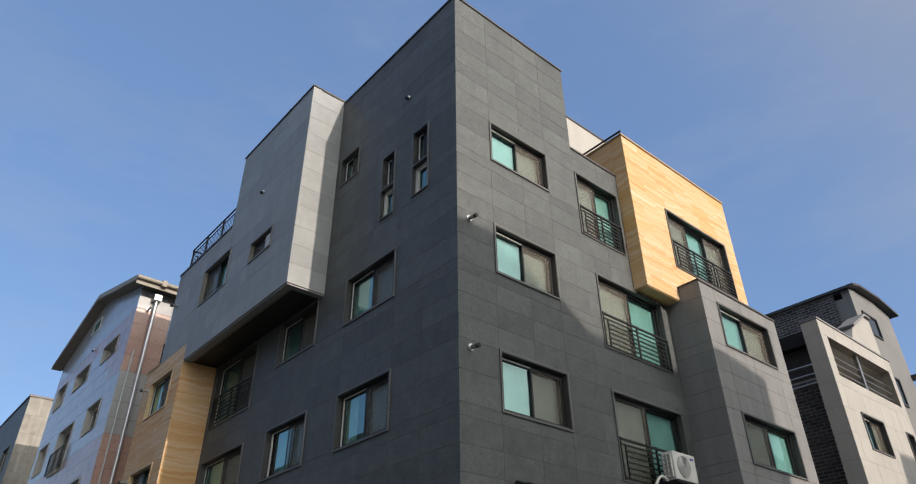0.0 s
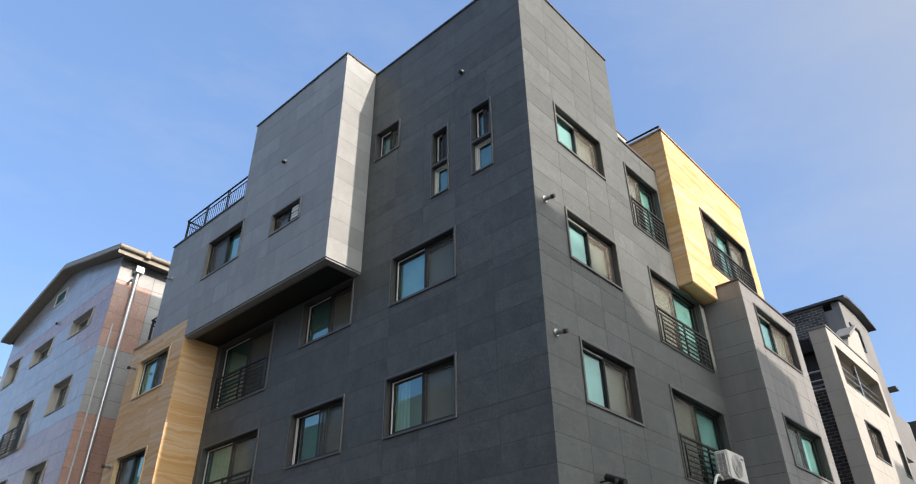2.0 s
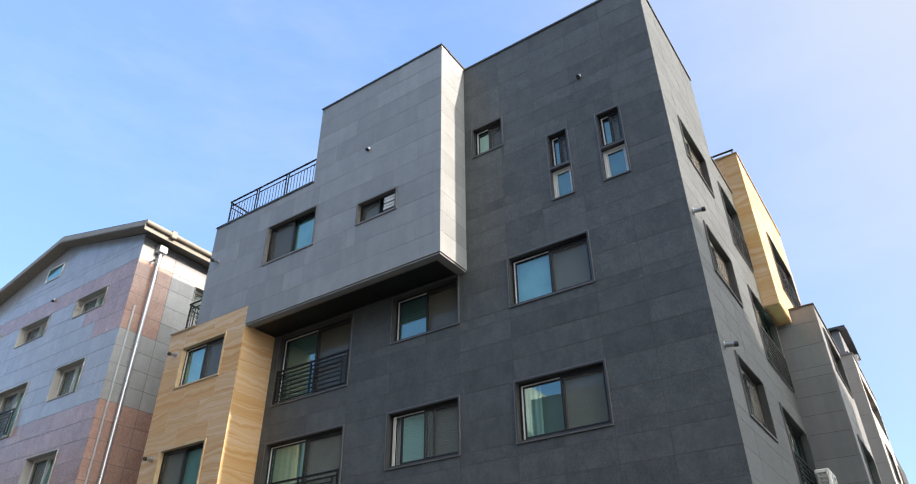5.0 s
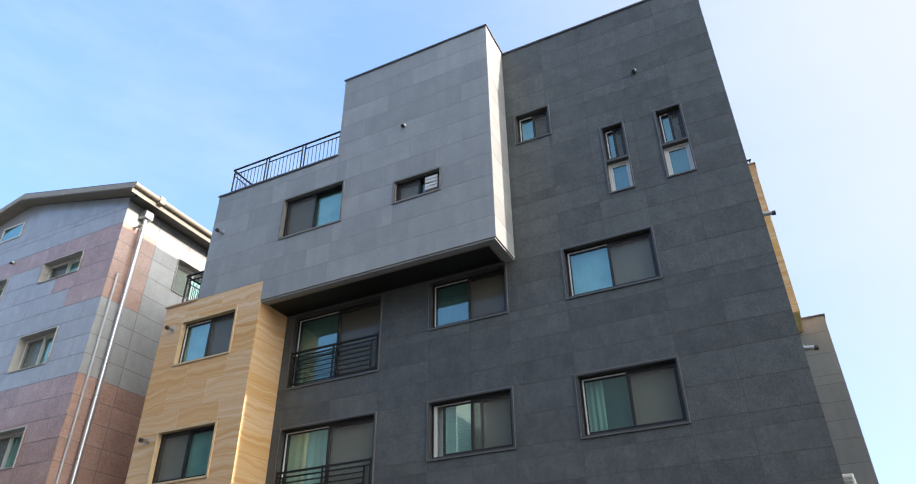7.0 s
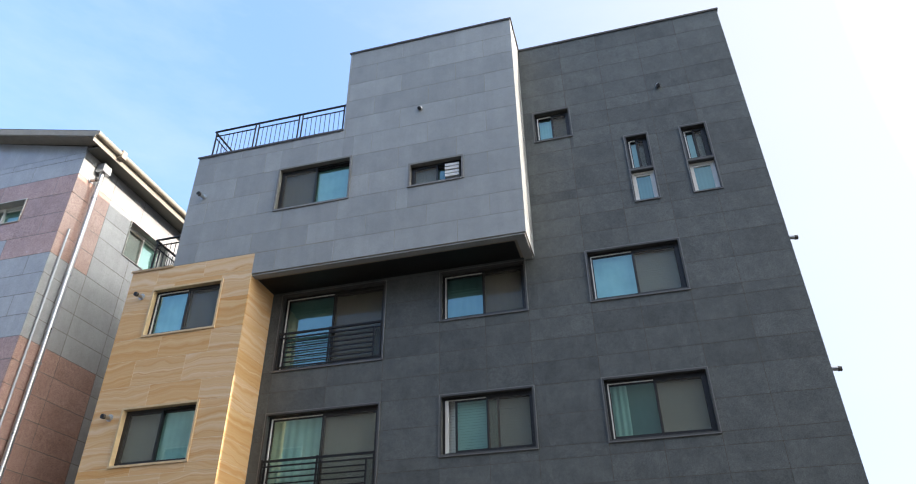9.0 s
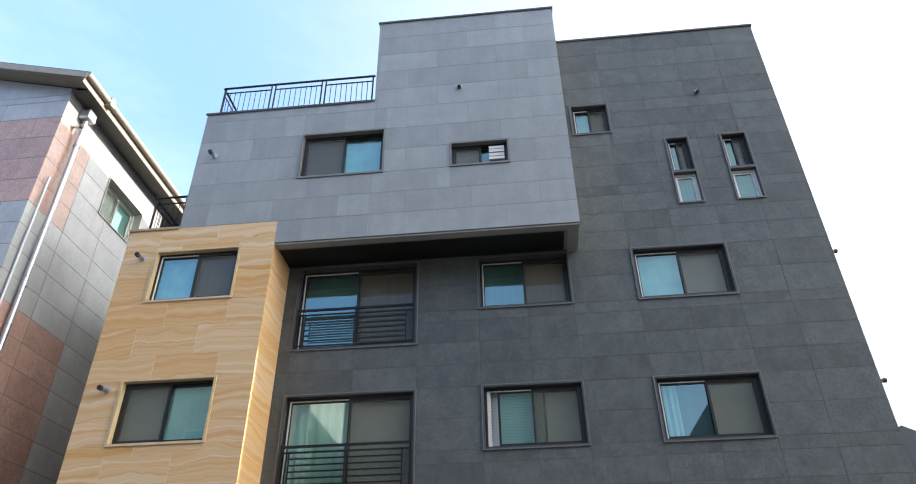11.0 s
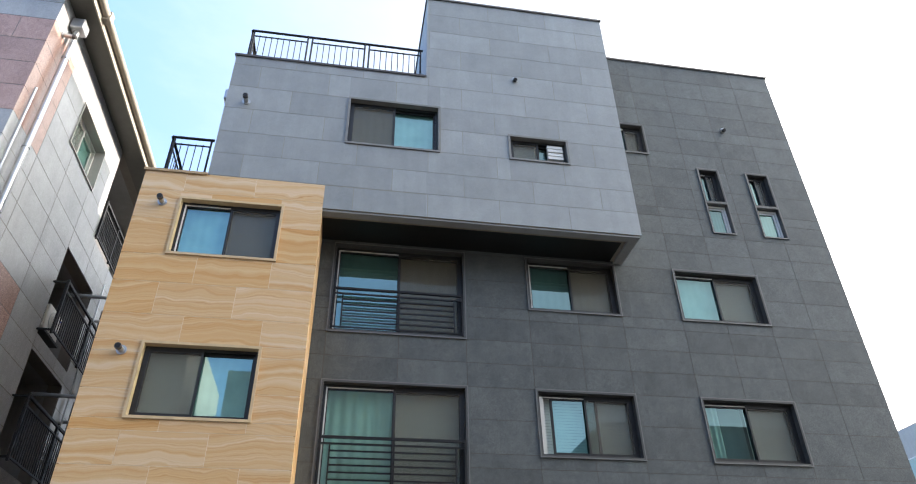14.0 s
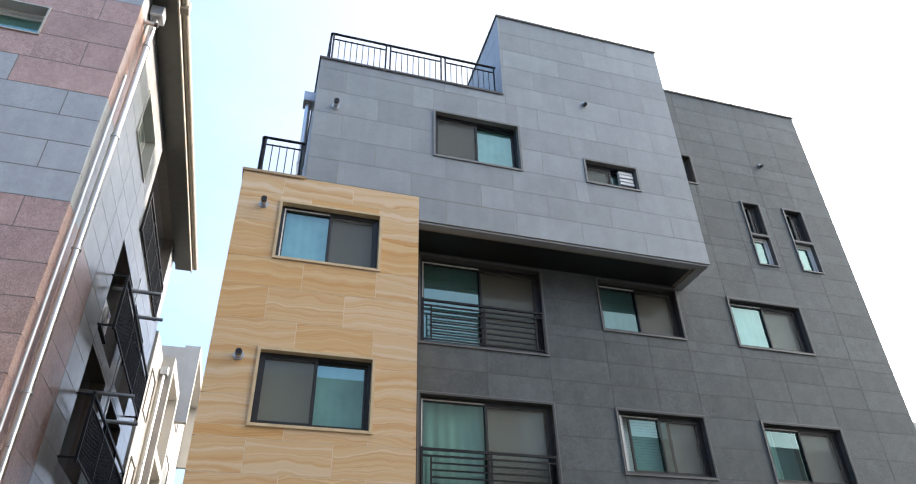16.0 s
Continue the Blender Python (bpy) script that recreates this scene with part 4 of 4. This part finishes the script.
part("gable_soffit", prism([(YN - 0.5, 14.96), (30.8, 16.4), (36.6, 14.96), (36.6, 14.9), (30.8, 16.34), (YN - 0.5, 14.9)], 0, XN - 0.38, XN - 0.003), EAVE, granite, "boxed gable eave")
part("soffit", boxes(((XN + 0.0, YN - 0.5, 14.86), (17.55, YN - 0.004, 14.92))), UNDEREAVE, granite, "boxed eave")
part("fascia", boxes(((XN - 0.38, YN - 0.53, 14.78), (17.55, YN - 0.5, 15.05))), EAVE, granite)
part("gutter", tube((XN - 0.4, YN - 0.6, 15.02), (17.6, YN - 0.6, 15.02), 0.085, 10), EAVE, granite, "metal gutter", True)
part("gutter_outlet", bevelled((6.72, YN - 0.7, 14.88), (6.9, YN - 0.52, 15.14), 0.01), EAVE, granite)
downpipe(granite, 6.8, YN - 0.13, GROUND, 14.45, 0.062, STEEL, 0, "bright steel downpipe")
downpipe(granite, 6.45, YN - 0.06, GROUND, 12.4, 0.028, ZINC, 0, "thin zinc conduit", hopper=False)
vent(nsouth, granite, 6.62, 14.12, 0.25)
dome(nwest, granite, 30.6, 14.0)

copy_thing(ac, Matrix.Translation((10.85, YN + 0.2, 9.26)))

# ---- houses beyond, along the lane ----
lane = thing("lane_house", (21, 29, GROUND), "cream house with framed bays beyond the granite house", "building")
part("wall", boxes(((18.2, 25.75, GROUND), (24.2, 33, 12.9))), WHITE, lane)
part("bay", boxes(((20.4, 25.35, GROUND), (20.7, 25.75, 13.0)), ((23.6, 25.35, GROUND), (23.9, 25.75, 13.0)), ((20.7, 25.35, 12.6), (23.6, 25.75, 13.0)), ((20.7, 25.35, 9.6), (23.6, 25.75, 9.9))), WHITE, lane, "framed bay")
for z in (10.4, 7.6):
    window(Facade("x", 25.745), lane, 21.0, 23.3, z, z + 1.4, 2, screen=(0,), left_hi=False)
    window(Facade("x", 25.745), lane, 18.6, 19.8, z, z + 1.4, 2, screen=(0,), left_hi=False)
downpipe(lane, 20.2, 25.6, GROUND, 12.2, 0.06, STEEL, 0, "steel downpipe")
end = thing("lane_house", (29, 29, GROUND), "tall cream house with a framed upper loggia", "building")
part("wall", boxes(((26.0, 25.75, GROUND), (33, 33, 15.9))), WHITE, end)
part("loggia_frame", boxes(((26.0, 25.1, 12.6), (26.3, 25.75, 16)), ((32.7, 25.1, 12.6), (33, 25.75, 16)), ((26.3, 25.1, 15.6), (32.7, 25.75, 16))), WHITE, end, "framed loggia")
for z in (13.2, 10.2, 7.2):
    window(Facade("x", 25.745), end, 27.2, 29.4, z, z + 1.5, 2, screen=(0,), left_hi=False)
red = thing("tiled_house", (19, 40, GROUND), "distant house with a red tiled roof", "building")
part("wall", boxes(((17.9, 37, GROUND), (26, 44, 17.5))), WHITE, red)
part("roof", prism([(36.5, 17.4), (40.5, 20.4), (44.5, 17.4)], 0, 17.5, 26.5), REDTILE, red, "red tiled roof")

# ---- farther house to the north ----
far = thing("panel_house", (10, 46, GROUND), "weathered concrete panel house, its unlit front given dark slabs", "building")
fsouth, fwest = Facade("x", 42.85), Facade("y", 6.2)
wall("panel_south_wall", fsouth, far, [(6.2, 14, GROUND, 15.4)], [], MORTAR_GREY, [GROUND + k * 1.0 for k in range(15)] + [15.4], bond((6.2, 14), 0.9, (6.9, 6.5)), CONCRETE, label="weathered panel wall")
# Dark slabs put the shade of the unlit side into the colour.
wall("panel_west_wall", fwest, far, [(42.86, 52, GROUND, 15.4)], [(44.0, 45.6, 11.6, 13.0), (44.0, 45.6, 8.6, 10.0)], MORTAR_DARK, [GROUND + k * 1.0 for k in range(15)] + [15.4], bond((42.86, 52), 0.9, (43.4, 43.9)), DARK, label="panel wall given dark slabs for its unlit side")
window(fwest, far, 44.0, 45.6, 11.6, 13.0)
window(fwest, far, 44.0, 45.6, 8.6, 10.0)
part("roof", boxes(((6.15, 42.8, 15.4), (14.1, 52, 15.5))), COPING, far)

# ---- the white and charcoal house to the east ----
pale = thing("white_house", (26, 10, GROUND), "white stone house with charcoal brick side and a loggia", "building")
YQ, XQ = 7.45, 21.3
qsouth, qwest, qbrick = Facade("x", YQ), Facade("y", XQ), Facade("y", 22.0)
Q_COURSES = [GROUND] + [GROUND + 0.75 * k for k in range(1, 14)] + [10.98, 11.45]
wall("white_south_wall", qsouth, pale, [(XQ, 26.8, GROUND, 11.45)], [(21.75, 26.45, 9.69, 10.98), (22.44, 24.05, 7.58, 8.7), (25.88, 26.5, 7.6, 8.75)], MORTAR_TAN, Q_COURSES, bond((XQ, 26.8), 1.3, (22.4, 23.0)), WHITE, label="white stone slab wall")
wall("white_west_wall", qwest, pale, [(YQ + 0.031, 7.97, GROUND, 11.45)], [], MORTAR_TAN, Q_COURSES, lambda i: [YQ, 7.97], WHITE, label="white stone slab edge")
window(qsouth, pale, 22.44, 24.05, 7.58, 8.7, 2, screen=(1,), left_hi=False)
window(qsouth, pale, 25.88, 26.5, 7.6, 8.75, 1, screen=(), left_hi=False)
# Added dark panel: the open side's inner shade is put into its colour.
part("loggia_side", boxes(((22.2, 7.97, 9.3), (22.35, 12.0, 11.4))), BRICK, pale, "dark panel standing for the loggia's shaded inside")
part("loggia_back", boxes(((22.36, 9.2, 9.4), (26.8, 9.3, 11.4)), ((26.5, 7.76, 9.4), (26.8, 9.2, 11.4)), ((22.36, 7.76, 9.5), (26.5, 9.2, 9.69)), ((22.36, 7.76, 11.0), (26.5, 9.2, 11.1))), WHITE, pale, "white loggia lining")
for z in (9.95, 10.2, 10.45):
    part("loggia_rail", tube((21.75, YQ + 0.15, z), (26.45, YQ + 0.15, z), 0.025, 10), STEEL, pale, "steel loggia rail", True)
part("loggia_post", boxes(((24.0, YQ + 0.1, 9.69), (24.15, YQ + 0.2, 10.98))), STEEL, pale)
part("coping", boxes(((XQ - 0.03, YQ - 0.03, 11.45), (26.85, 8.0, 11.51))), RENDER, pale)
part("core", boxes(((22.15, 8.15, GROUND), (26.8, 20, 9.3)), ((26.9, 8.15, GROUND), (34, 20, 11.3))), RENDER, pale, "grey rendered body")
for k in range(3):
    part("side_rail", tube((22.0, 8.15, 9.75 + 0.3 * k), (22.0, 11.5, 9.75 + 0.3 * k), 0.03, 8), STEEL, pale, "steel rail", True)
part("side_beam", boxes(((21.9, 8.15, 11.0), (22.2, 12, 11.45))), BLACK, pale, "dark beam over the side balcony")
# Second dark sheet, added for the shade deeper inside.
part("side_shade", boxes(((23.6, 8.3, 9.3), (23.7, 16, 11.4))), BRICK, pale)
part("mortar", boxes(((22.13, 8.1, 3.0), (22.149, 11.3, 9.97))), PALE, pale, "pale mortar bed")
part("mortar", boxes(((26.79, 8.5, 11.3), (26.818, 13.1, 14.6))), PALE, pale, "pale mortar bed")
brickwork("side_bricks", Facade("y", 22.13), 8.15, 11.2, 3.2, 9.95, pale, "charcoal brick side wall", (0.3, 0.105), 0.024)
brickwork("upper_bricks", Facade("y", 26.79), 8.5, 13.0, 11.4, 14.58, pale, "charcoal brick upper wall", (0.3, 0.105), 0.024)
# upper storey with its curved-edge roof
part("upper_body", boxes(((26.82, 7.9, 9.0), (30.6, 16, 14.3))), RENDER, pale, "grey rendered upper storey")
part("upper_roof", prism([(26.6, 14.68), (27.3, 14.86), (29.2, 14.93), (30.95, 14.72), (30.95, 14.62), (29.2, 14.83), (27.3, 14.76), (26.6, 14.58)], 1, 7.62, 16.5), ROOF, pale, "dark sheet roof")
part("upper_gable", prism([(26.82, 14.3), (30.6, 14.3), (30.6, 14.64), (29.2, 14.8), (27.3, 14.72), (26.82, 14.6)], 1, 7.904, 8.2), RENDER, pale)
usouth = Facade("x", 7.9)
part("upper_window", ring(usouth, 27.4, 28.7, 12.95, 13.85, -0.1, 0.05, 0.07), FRAME, pale, "dark framed window")
part("upper_window_pane", boxes(usouth.box(27.46, 28.64, -0.02, 0.01, 13.0, 13.8)), PANE, pale)
part("upper_window", ring(usouth, 27.5, 28.8, 10.3, 11.4, -0.1, 0.05, 0.07), FRAME, pale, "dark framed window")
part("upper_window_pane", boxes(usouth.box(27.56, 28.74, -0.02, 0.01, 10.36, 11.34)), PANE, pale)
part("canopy", boxes(((30.5, 7.6, 11.9), (31.0, 9, 12.0))), ROOF, pale)
part("wedge_coping", prism([(24.75, 12.25), (26.25, 13.12), (26.75, 13.12), (26.75, 13.2), (26.22, 13.2), (24.7, 12.33)], 1, 7.5, 8.1), RENDER, pale, "grey coping of the sloping parapet")
part("white_wedge", prism([(24.3, 11.52), (26.78, 11.52), (26.78, 13.1), (26.25, 13.1), (24.8, 12.25)], 1, 7.6, 8.0), WHITE, pale, "white sloping parapet")

# ---- houses across the streets, behind the camera ----
def plain_house(label, x0, x1, y0, y1, z, roof, mat, fac, storeys):
    h = thing("neighbour_house", ((x0 + x1) / 2, (y0 + y1) / 2, GROUND), label, "building", "houses across the street")
    part("wall", boxes(((x0, y0, GROUND), (x1, y1, z))), mat, h)
    if roof:
        part("roof", roof, ROOF, h)
    lo, hi = (y0, y1) if fac.along == "y" else (x0, x1)
    for s in range(storeys):
        a = lo + 1.2
        while a + 1.8 < hi:
            part("window", ring(fac, a, a + 1.7, GROUND + 1.2 + 2.85 * s, GROUND + 2.4 + 2.85 * s, -0.05, 0.03, 0.07), PVC, h)
            part("pane", boxes(fac.box(a + 0.07, a + 1.63, -0.03, 0.01, GROUND + 1.27 + 2.85 * s, GROUND + 2.33 + 2.85 * s)), CLEAR, h)
            a += 3.1
    return h


YS = -14.0
# Unseen; parapet follows the shadow it throws, dark brick cuts bounced light.
plain_house("unseen charcoal brick house across the street, dark to cut bounce, parapet shaped from its shadow", 9.5, 18.98, YS - 10, YS, 16.2, prism([(9.5, 16.2), (9.5, 18.4), (11.0, 18.4), (11.6, 18.15), (13.3, 16.95), (16.7, 16.9), (18.98, 16.6), (18.98, 16.2)], 1, YS - 0.3, YS), BRICK, Facade("x", YS, 1), 5)
plain_house("white rendered house across the street", 26.5, 38, YS - 10, YS, 15.9, None, WHITE, Facade("x", YS, 1), 5)
plain_house("pale house down the street", 44, 52, -31, -17.5, 17.0, prism([(-31.0, 17.0), (-17.5, 17.0), (-18.2, 17.42), (-31.0, 17.42)], 0, 45, 52), WHITE, Facade("y", 44), 5)
plain_house("white gabled house far down the street", 44, 49, -15.5, -5.4, 13.75, prism([(-15.5, 13.75), (-5.4, 13.75), (-7.4, 15.6), (-10.4, 17.2), (-15.5, 14.6)], 0, 44, 49), WHITE, Facade("y", 44), 4)
flat_roof = thing("terrace_railing", (44.3, -22, 17.0), "white metal railing round a far flat roof", "railing")
for z in (17.55, 17.9, 18.25):
    part("rail", boxes(((44.1, -31.0, z), (44.15, -17.5, z + 0.05))), PVC, flat_roof)
for k in range(8):
    part("post", boxes(((44.1, -17.6 - 1.9 * k, 17.0), (44.16, -17.54 - 1.9 * k, 18.3))), PVC, flat_roof)
plain_house("dark brick house beyond the white one", 37, 44, 7.9, 9.3, 12.2, None, BRICK, Facade("y", 37), 3)
plain_house("beige rendered house across the side street", -26, -16, 27, 44, 19.0, None, WHITE, Facade("y", -16, 1), 5)
# Three unseen houses added to block sky light and darken the west wall.
plain_house("unseen dark house added up the side street to block low sky", -28, -16, 46, 84, 19.5, None, BRICK, Facade("y", -16, 1), 5)
plain_house("unseen grey house added across the side street to block sky", -26, -16, 8, 25, 16.5, None, RENDER, Facade("y", -16, 1), 3)
plain_house("unseen dark house added across the side street to cut light", -26, -16, -16, 5, 15.5, None, BRICK, Facade("y", -16, 1), 3)
lay_slabs()
